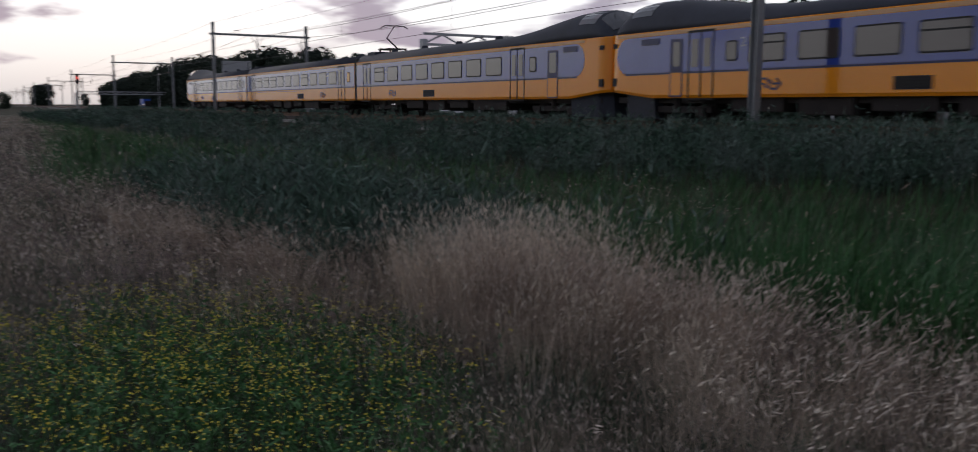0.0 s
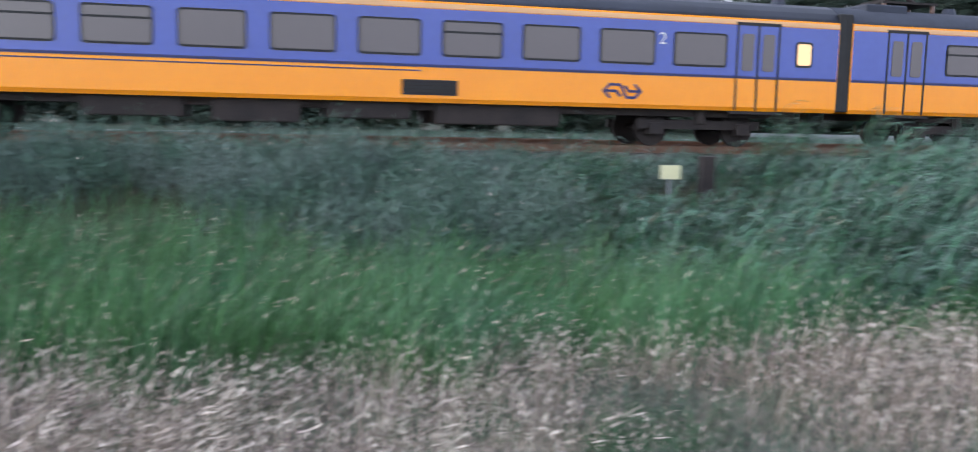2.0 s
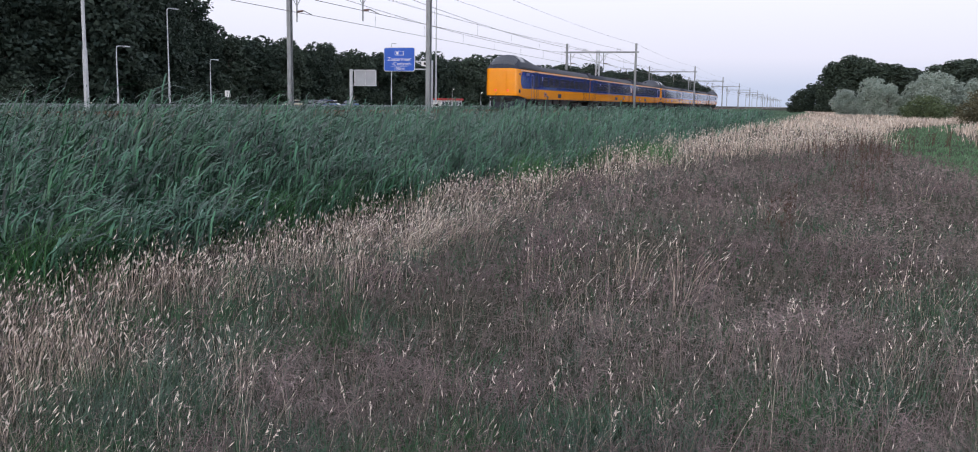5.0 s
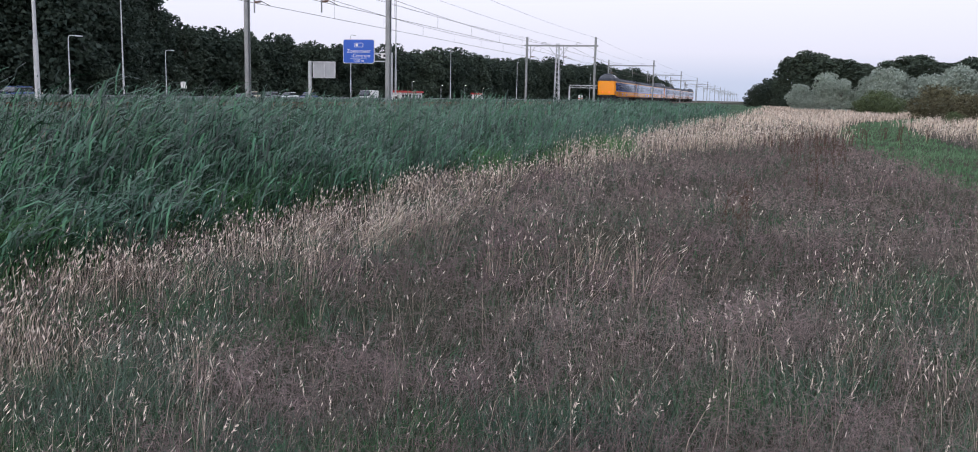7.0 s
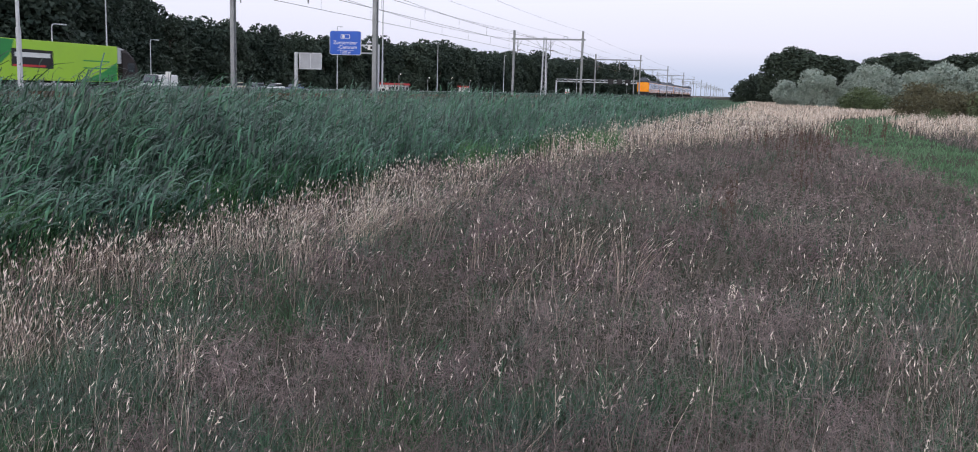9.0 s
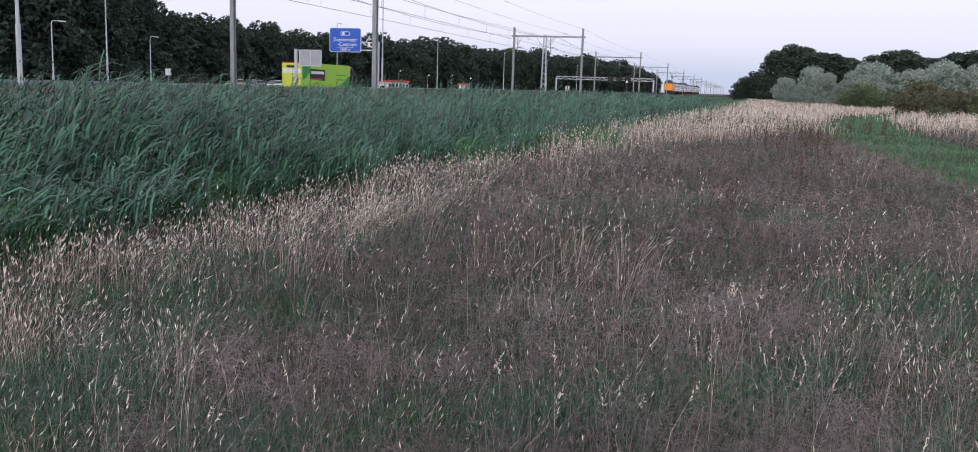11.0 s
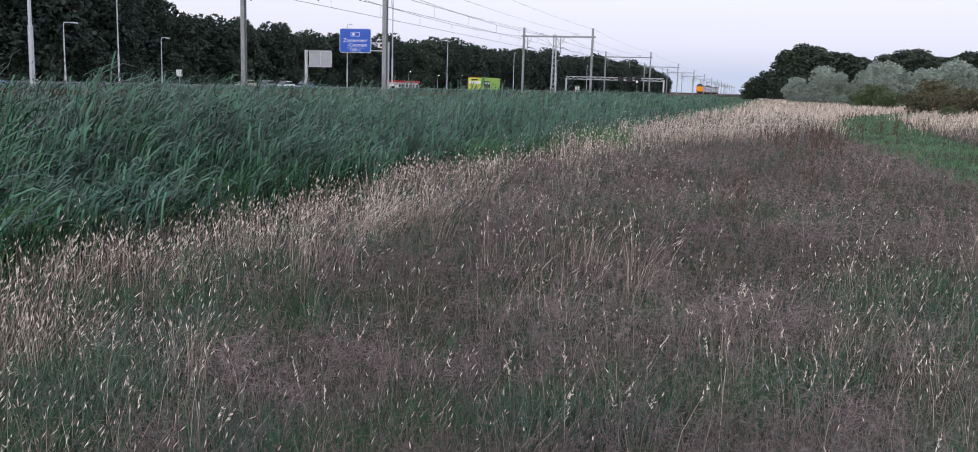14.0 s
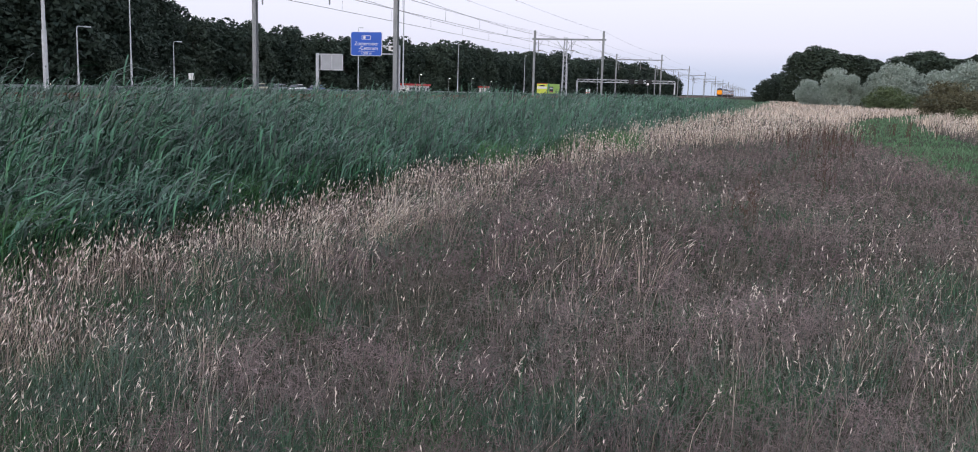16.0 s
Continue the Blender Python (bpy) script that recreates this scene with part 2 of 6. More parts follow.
def box(x0, x1, y0, y1, z0, z1, bm=None, bevel=0.0):
    b = bmesh.new()
    bmesh.ops.create_cube(b, size=1)
    bmesh.ops.transform(b, matrix=Matrix.Translation(((x0 + x1) / 2, (y0 + y1) / 2, (z0 + z1) / 2)) @ Matrix.Diagonal((x1 - x0, y1 - y0, z1 - z0, 1)), verts=b.verts)
    if bevel:
        bmesh.ops.bevel(b, geom=b.edges[:], offset=bevel, segments=2, affect="EDGES", profile=0.5)
    return join(bm, b)


def join(bm, b):
    if bm is None:
        return b
    me = bpy.data.meshes.new("tmp")
    b.to_mesh(me)
    b.free()
    bm.from_mesh(me)
    bpy.data.meshes.remove(me)
    return bm


def tube(pts, radii, n=8, bm=None, caps=True):
    """A tube through the points."""
    bm = bm or bmesh.new()
    pts = [Vector(p) for p in pts]
    radii = radii if isinstance(radii, (list, tuple)) else [radii] * len(pts)
    rings = []
    for i, (p, r) in enumerate(zip(pts, radii)):
        d = (pts[min(i + 1, len(pts) - 1)] - pts[max(i - 1, 0)]).normalized()
        side = d.cross(Vector((0, 0, 1)) if abs(d.z) < 0.95 else Vector((1, 0, 0))).normalized()
        up = side.cross(d)
        rings.append([bm.verts.new(p + r * (math.cos(a) * side + math.sin(a) * up)) for a in (2 * math.pi * k / n for k in range(n))])
    for a, b in zip(rings, rings[1:]):
        for k in range(n):
            bm.faces.new((a[k], a[(k + 1) % n], b[(k + 1) % n], b[k]))
    if caps:
        bm.faces.new(rings[0][::-1])
        bm.faces.new(rings[-1])
    return bm


def loft(rings, bm=None, closed=True, caps=True):
    bm = bm or bmesh.new()
    vs = [[bm.verts.new(p) for p in r] for r in rings]
    k = len(vs[0])
    for a, b in zip(vs, vs[1:]):
        for i in range(k if closed else k - 1):
            bm.faces.new((a[i], a[(i + 1) % k], b[(i + 1) % k], b[i]))
    if caps:
        bm.faces.new(vs[0][::-1])
        bm.faces.new(vs[-1])
    return bm


def plate(outline, y0, y1, bm=None):
    """A flat plate in the xz plane between y0 and y1."""
    return loft([[(x, y0, z) for x, z in outline], [(x, y1, z) for x, z in outline]], bm)


def letters(text, size, parent, material, m, name="lettering"):
    cu = bpy.data.curves.new(name, "FONT")
    cu.body, cu.size, cu.extrude, cu.align_x, cu.align_y = text, size, 0.004, "CENTER", "CENTER"
    tmp = new("tmp", cu)
    me = bpy.data.meshes.new_from_object(tmp.evaluated_get(bpy.context.evaluated_depsgraph_get()))
    bpy.data.objects.remove(tmp)
    bpy.data.curves.remove(cu)
    me.materials.clear()
    me.materials.append(material)
    ob = new(name, me)
    ob.parent = parent
    ob.matrix_basis = m
    return ob


def arrays(name, v, t, material, label, category):
    """One object of many small pieces, from vertex and triangle arrays."""
    me = bpy.data.meshes.new(name)
    me.vertices.add(len(v))
    me.vertices.foreach_set("co", np.ascontiguousarray(v, dtype=np.float32).ravel())
    me.loops.add(len(t) * 3)
    me.loops.foreach_set("vertex_index", np.ascontiguousarray(t, dtype=np.int32).ravel())
    me.polygons.add(len(t))
    me.polygons.foreach_set("loop_start", np.arange(0, len(t) * 3, 3, dtype=np.int32))
    me.update(calc_edges=True)
    me.validate()
    me.materials.append(material)
    return tagged(new(name, me), label, category, kind="stuff")


# ---------------------------------------------------------------- ground
def reed_edge(x):
    return np.interp(x, [-60, -9, -2, 15, 22, 35, 60, 107, 200, 400], [4.4, 4.4, 5.2, 5.7, 4.8, 4.6, 3.6, 1.2, -1, -3])


def step(a, b, v):
    u = np.clip((v - a) / (b - a), 0, 1)
    return u * u * (3 - 2 * u)


def ground_z(x, y):
    """Height of the ground: flat field, ditch, railway bank, highway level."""
    u = y - reed_edge(x)
    bumps = 0.05 * np.sin(x * 0.7 + 1.3 * np.sin(y * 0.4)) * np.sin(y * 0.9 + 0.5) * step(60, 20, np.hypot(x, y))
    d = -0.45 * step(0.0, 2.5, u) + 0.80 * step(14.0, 19.0, y) - 0.25 * step(31.0, 36.0, y)
    dip = -0.85 * step(60, 130, x) * step(43.5, 46, y) * (1 - step(57.8, 59.0, y))
    return d + dip + bumps * (1 - step(0, 2, u))


def make_ground():
    s = np.linspace(-1, 1, 321)
    xs = np.sinh(s * 6.2) / np.sinh(6.2) * 4500
    ys = np.concatenate([-np.geomspace(4500, 14, 50), np.arange(-12, 44, 0.5), np.geomspace(45, 4500, 60)])
    gx, gy = np.meshgrid(xs, ys)
    v = np.stack([gx, gy, ground_z(gx, gy)], -1).reshape(-1, 3)
    nx = len(xs)
    i = (np.arange(len(ys) - 1)[:, None] * nx + np.arange(nx - 1)[None]).ravel()
    t = np.concatenate([np.stack([i, i + 1, i + nx + 1], 1), np.stack([i, i + nx + 1, i + nx], 1)])
    ob = arrays("ground", v, t, ground_material(), "earth of the rough field, ditch and railway bank", "ground")
    ob["kind"] = "structure"
    for p in ob.data.polygons:
        p.use_smooth = True


def ground_material():
    m = mat("field_ground", (0.030, 0.036, 0.022), (0.055, 0.052, 0.034), 0.05, 0.95, 0.5, spec=0.1, fine=40)
    return m


make_ground()


# ---------------------------------------------------------------- railway line
RAIL_Z = 0.96
TRACKS = (23.1, 27.4)
LEG_Y = (20.0, 28.9 + 1.0)


def make_line():
    bed = loft([[(x, 20.9, 0.3), (x, 21.7, 0.74), (x, 28.9, 0.74), (x, 30.2, 0.1), (x, 29, -0.3), (x, 21, -0.3)] for x in np.linspace(-1500, 1800, 60)])
    bed = tagged(finish("ballast_bed", bed, M["ballast"]), "grey stone ballast bed under both railway tracks", "ballast", kind="structure")
    for cy in TRACKS:
        tr = thing("railway_track", "pair of rusty steel rails on concrete sleepers", "railway track", (0, cy, 0), "tracks of the line", "structure")
        for s in (-0.75, 0.75):
            prof = [(-0.07, 0.76), (0.07, 0.76), (0.03, 0.80), (0.036, 0.90), (0.036, RAIL_Z), (-0.036, RAIL_Z), (-0.036, 0.90), (-0.03, 0.80)]
            part("rail", loft([[(x, s + a, z) for a, z in prof] for x in (-1400, -200, 0, 200, 1700)]), M["rail"], tr)
        bm = bmesh.new()
        for k in range(-60, 180):
            join(bm, box(k * 0.65 - 0.13, k * 0.65 + 0.13, -1.25, 1.25, 0.66, 0.775))
        tagged(part("sleepers", bm, M["sleeper"], tr), kind="stuff")
    # concrete cable duct beside the line
    duct = loft([[(x, 20.55, 0.2), (x, 20.85, 0.2), (x, 20.85, 0.56), (x, 20.55, 0.56)] for x in np.linspace(-300, 500, 30)])
    tagged(finish("cable_duct", duct, M["concrete"]), "grey concrete cable duct along the ballast", "cable duct", kind="structure")


make_line()
PORTALS = [-19.5 + 67.5 * k for k in range(-9, 16)]


def make_portal():
    y0, y1 = LEG_Y[0], 28.9
    p = thing("catenary_portal", "grey steel portal over both tracks carrying the wires", "catenary portal", group="portals along the line")
    for y in (y0, y1):
        part("foundation", box(-0.3, 0.3, y - 0.3, y + 0.3, -0.1, 0.72, bevel=0.03), M["concrete"], p)
        hp = [(-0.14, -0.12), (-0.11, -0.12), (-0.11, -0.015), (0.11, -0.015), (0.11, -0.12), (0.14, -0.12), (0.14, 0.12), (0.11, 0.12), (0.11, 0.015), (-0.11, 0.015), (-0.11, 0.12), (-0.14, 0.12)]
        part("leg", loft([[(a, y + b, z) for a, b in hp] for z in (0.5, 9.2)]), M["steel"], p)
    bm = box(-0.09, 0.09, y0 - 0.35, y1 + 0.35, 8.02, 8.22)
    part("beam", bm, M["steel"], p)
    for cy in (22.2, 26.6):
        hoop = tube([(0, cy - 0.22, 8.22), (0, cy - 0.2, 8.5), (0, cy + 0.2, 8.5), (0, cy + 0.22, 8.22)], 0.035, 6)
        part("hoop", hoop, M["steel"], p)
    for cy in TRACKS:
        part("drop_post", tube([(0, cy + 1.0, 8.05), (0, cy + 1.0, 6.1)], 0.05, 6), M["steel"], p)
        part("brace", tube([(0, cy + 0.4, 8.05), (0, cy + 1.0, 7.0), (0, cy + 1.6, 8.05)], 0.03, 6), M["steel"], p)
        part("steady_arm", tube([(0, cy + 1.0, 6.7), (0, cy + 0.55, 6.75), (0, cy, 6.5)], 0.025, 6), M["wire"], p)
        part("insulator", tube([(0, cy + 0.95, 6.7), (0, cy + 0.6, 6.74)], 0.06, 8), M["insul"], p)
    return p


portal = make_portal()
portal.matrix_basis = Matrix.Translation((PORTALS[0], 0, 0))
for px in PORTALS[1:]:
    copy_thing(portal, Matrix.Translation((px, 0, 0)))


def make_wires():
    for cy in TRACKS:
        w = thing("overhead_wire", "dark copper contact wire hung from its carrying wire", "overhead wire", group="overhead wires")
        con, car, drop = bmesh.new(), bmesh.new(), bmesh.new()
        xs, zs = [], []
        for a, b in zip(PORTALS, PORTALS[1:]):
            for k in range(8):
                u = k / 8
                xs.append(a + (b - a) * u)
                zs.append(8.0 - 0.8 * 4 * u * (1 - u))
                if 0 < k and abs(a) < 260:
                    tube([(xs[-1], cy, 6.48), (xs[-1], cy, zs[-1])], 0.008, 4, drop)
        tube([(x, cy, 6.48) for x in xs], 0.016, 5, con)
        tube([(x, cy, z) for x, z in zip(xs, zs)], 0.016, 5, car)
        part("contact_wire", con, M["wire"], w)
        part("carrying_wire", car, M["wire"], w)
        tagged(part("droppers", drop, M["wire"], w), kind="stuff")
    for y in (LEG_Y[0] - 0.1, 28.9 + 0.1, 22.2, 26.6):
        z0 = 9.1 if y in (LEG_Y[0] - 0.1, 29.0) else 8.5
        pts = [(a + 67.5 * k / 6, y, z0 - 0.35 * 4 * (k / 6) * (1 - k / 6)) for a in PORTALS[:-1] for k in range(6)]
        tagged(finish("feeder_wire", tube(pts, 0.010, 5), M["wire"]), "thin dark feeder wire along the portal tops", "wire", "feeder wires")


make_wires()


def lattice_mast(x, y, h):
    p = thing("lattice_mast", "slim steel lattice mast with a forked top", "lattice mast", (x, y, 0.2))
    c = [(-0.35, -0.35), (0.35, -0.35), (0.35, 0.35), (-0.35, 0.35)]
    for a, b in c:
        part("leg", tube([(a, b, 0), (a * 0.6, b * 0.6, h - 1.5), (a * 0.5, b * 0.5, h)], 0.05, 6), M["steel_pale"], p)
    bm = bmesh.new()
    n = 12
    for k in range(n):
        z0, z1 = h * k / n, h * (k + 1) / n
        s0, s1 = 1 - 0.45 * k / n, 1 - 0.45 * (k + 1) / n
        for i in range(4):
            a, b = c[i], c[(i + 1) % 4]
            tube([(a[0] * s0, a[1] * s0, z0), (b[0] * s1, b[1] * s1, z1)], 0.025, 4, bm)
    tagged(part("bracing", bm, M["steel_pale"], p), kind="stuff")
    for s in (-1, 1):
        part("fork_arm", tube([(0, 0, h * 0.75), (0, s * 1.6, h * 0.98)], 0.05, 6), M["steel_pale"], p)


lattice_mast(139, 29.9, 9.6)


def signal(x, y, h):
    p = thing("railway_signal", "black railway signal head showing red on a post", "railway signal", (x, y, 0.3))
    part("post", tube([(0, 0, 0), (0, 0, h - 0.8)], 0.09, 8), M["steel"], p)
    part("head", box(-0.2, 0.15, -0.35, 0.35, h - 1.2, h + 0.9, bevel=0.05), M["black"], p)
    part("lamp", tube([(0.14, 0, h), (0.24, 0, h)], 0.2, 12), M["red_glow"], p)
    part("ladder", box(-0.35, -0.3, -0.2, 0.2, 0, h - 1), M["steel"], p)


signal(-206, 19.6, 6.6)


def trackside_box(x, y):
    p = thing("trackside_cabinet", "small dark trackside cabinet on a short post", "cabinet", (x, y, float(ground_z(np.array(x), np.array(y)))))
    part("post", tube([(0, 0, -0.1), (0, 0, 0.7)], 0.06, 8), M["steel"], p)
    part("casing", box(-0.14, 0.14, -0.1, 0.1, 0.35, 1.25, bevel=0.02), M["under"], p)


def marker(x, y, z):
    p = thing("marker_plate", "pale yellow marker plate on a thin post", "marker", (x, y, 0))
    g = float(ground_z(np.array(x), np.array(y)))
    part("post", tube([(0, 0, g - 0.1), (0, 0, z)], 0.03, 6), M["steel"], p)
    part("plate", box(-0.2, 0.2, -0.05, -0.035, z - 0.13, z + 0.13), M["cream_plate"], p, "pale yellow plate")


marker(7.35, 15.5, 0.67)
trackside_box(8.1, 15.5)

# ---------------------------------------------------------------- the train
CAR_END, CAR_MID = 27.05, 26.5
HALF = 1.45


def nose_w(d):
    """Half width at d metres behind the tip of a cab end."""
    d = max(d, 0.0)
    return HALF if d >= 0.7 else HALF * (0.74 + 0.26 * math.sqrt(max(0.0, 1 - (1 - d / 0.7) ** 2)))


TIP_REAR, TIP_FRONT = 0.95, 0.45     # where the noses end within a car's length


def roof_top(d):
    return float(np.interp(d + 0.5, [0, 0.35, 0.6, 1.0, 1.45, 1.8, 2.6, 3.6, 5.0, 6.5, 8.0, 9.2, 40], [3.42, 3.5, 3.62, 4.1, 4.47, 4.54, 4.56, 4.52, 4.34, 4.12, 3.97, 3.91, 3.91]))


ROOF_PROF = [(1.0, 0.0), (0.965, 0.22), (0.90, 0.45), (0.76, 0.70), (0.55, 0.87), (0.28, 0.97), (0.0, 1.0)]


def roof_point(d, k):
    """k: 0 at one eave to 12 at the other."""
    h = roof_top(d) - 3.31
    i = k if k <= 6 else 12 - k
    lo, hi = int(i), min(int(i) + 1, 6)
    u = i - lo
    fy = ROOF_PROF[lo][0] * (1 - u) + ROOF_PROF[hi][0] * u
    fz = ROOF_PROF[lo][1] * (1 - u) + ROOF_PROF[hi][1] * u
    return (-1 if k <= 6 else 1) * fy * (nose_w(d) - 0.02), 3.31 + fz * h


def rounded(x0, x1, z0, z1, r, n=4):
    pts = []
    for cx, cz, a0 in ((x1 - r, z0 + r, -90), (x1 - r, z1 - r, 0), (x0 + r, z1 - r, 90), (x0 + r, z0 + r, 180)):
        for k in range(n + 1):
            a = radians(a0 + 90 * k / n)
            pts.append((cx + r * math.cos(a), cz + r * math.sin(a)))
    return pts


def bogie(car, x):
    b = part("bogie", box(x - 1.75, x + 1.75, -1.12, -0.95, 0.45, 0.68, box(x - 1.75, x + 1.75, 0.95, 1.12, 0.45, 0.68, box(x - 0.4, x + 0.4, -0.95, 0.95, 0.45, 0.7))), M["under"], car)
    for dx in (-1.25, 1.25):
        bm = bmesh.new()
        for s in (-0.75, 0.75):
            tube([(x + dx, s - 0.07, 0.46), (x + dx, s + 0.07, 0.46)], 0.46, 20, bm)
        tube([(x + dx, -0.7, 0.46), (x + dx, 0.7, 0.46)], 0.08, 8, bm)
        part("wheelset", bm, M["under"], b)
        for s in (-1.06, 1.06):
            part("axle_box", box(x + dx - 0.2, x + dx + 0.2, s - 0.14, s + 0.14, 0.3, 0.62, bevel=0.03), M["under"], b)
    for s in (-1.08, 1.08):
        part("spring", tube([(x, s, 0.6), (x, s, 0.95)], 0.16, 10), M["under"], b)


def window(car, x0, x1, z0, z1, split, lit=False):
    for s in (-1, 1):
        y = s * (HALF + 0.012)
        fr = part("window", plate(rounded(x0, x1, z0, z1, 0.09), y - 0.012, y + 0.012), M["black"], car, "black rubber window frame")
        g = s * (HALF + 0.022)
        part("pane", plate(rounded(x0 + 0.05, x1 - 0.05, z0 + 0.05, z1 - 0.05, 0.07), g - 0.008, g + 0.008), M["warm_glow" if lit else "pane"], fr)
        if split:
            zc = z0 + (z1 - z0) * 0.68
            part("sash_bar", box(x0 + 0.03, x1 - 0.03, g - 0.016, g + 0.016, zc - 0.025, zc + 0.025), M["black"], fr)


def door(car, xc, w=1.2):
    for s in (-1, 1):
        y = s * (HALF + 0.010)
        d = part("door", box(xc - w / 2 - 0.05, xc + w / 2 + 0.05, y - 0.008, y + 0.008, 3.16, 3.24), M["black"], car, "double-leaf entrance door with dark seals")
        for e in (-1, 0, 1):
            part("seal", box(xc + e * w / 2 - 0.025, xc + e * w / 2 + 0.025, y - 0.01, y + 0.01, 0.98, 3.18), M["black"], d)
        for e in (-1, 1):
            xa = xc + e * w / 4
            part("door_pane", plate(rounded(xa - 0.17, xa + 0.17, 2.0, 2.95, 0.06), y - 0.014, y + 0.014), M["pane"], d)
        part("door_step", box(xc - 0.75, xc + 0.75, y - 0.10, y + 0.10, 0.88, 0.95), M["under"], d)


def logo(car, x, z):
    """A plain double arrow in dark blue."""
    strokes = [[(-0.50, 0), (-0.34, 0.16), (-0.08, 0.16), (0.0, 0.08), (0.06, -0.08), (0.14, -0.16), (0.34, -0.16), (0.50, 0)],
               [(-0.50, 0), (-0.34, -0.16)], [(0.50, 0), (0.34, 0.16)], [(-0.50, 0), (-0.16, 0), (-0.06, -0.12)], [(0.50, 0), (0.18, 0), (0.08, 0.12)]]
    for s in (-1, 1):
        y = s * (HALF + 0.008)
        bm = bmesh.new()
        for line in strokes:
            for i, ((xa, za), (xb, zb)) in enumerate(zip(line, line[1:])):
                d = math.hypot(xb - xa, zb - za)
                ux, uz = (xb - xa) / d, (zb - za) / d
                nx, nz, e, lift = -uz * 0.032, ux * 0.032, 0.02, 0.0004 * i
                q = [(xa - ux * e + nx, za - uz * e + nz), (xb + ux * e + nx, zb + uz * e + nz), (xb + ux * e - nx, zb + uz * e - nz), (xa - ux * e - nx, za - uz * e - nz)]
                plate([(x + p, z + r) for p, r in q], y - 0.006 - lift, y + 0.006 + lift, bm)
        part("emblem", bm, M["navy"], car, "dark blue arrow-shaped emblem")


def class_digit(car, x, z):
    letters("2", 0.42, car, M["white"], pose(x, -HALF - 0.014, z, 90, 0, 0), "class_number")


def grille(car, x0, x1):
    for s in (-1, 1):
        y = s * (HALF + 0.008)
        g = part("grille", box(x0, x1, y - 0.008, y + 0.008, 1.14, 1.50), M["black"], car, "black louvred air grille")
        for k in range(4):
            part("louvre", box(x0 + 0.03, x1 - 0.03, y - 0.02, y + 0.02, 1.18 + k * 0.085, 1.20 + k * 0.085), M["under"], g)


def pantograph(car, x):
    p = part("pantograph", box(x - 0.9, x + 0.9, -0.6, 0.6, 4.08, 4.14, box(x - 0.8, x - 0.7, -0.55, 0.55, 4.1, 4.2)), M["under"], car)
    for a in (-0.8, 0.8):
        for s in (-0.5, 0.5):
            part("insulator", tube([(x + a, s, 3.7), (x + a, s, 4.1)], 0.07, 8), M["insul"], p)
    part("lower_arm", tube([(x + 0.7, 0, 4.15), (x - 0.9, 0, 4.85)], 0.05, 6), M["under"], p)
    part("upper_arm", tube([(x - 0.9, 0, 4.85), (x + 0.3, 0, 5.5)], 0.035, 6), M["under"], p)
    part("collector_head", tube([(x + 0.3, -0.9, 5.38), (x + 0.3, -0.6, 5.52), (x + 0.3, 0.6, 5.52), (x + 0.3, 0.9, 5.38)], 0.035, 6), M["under"], p)


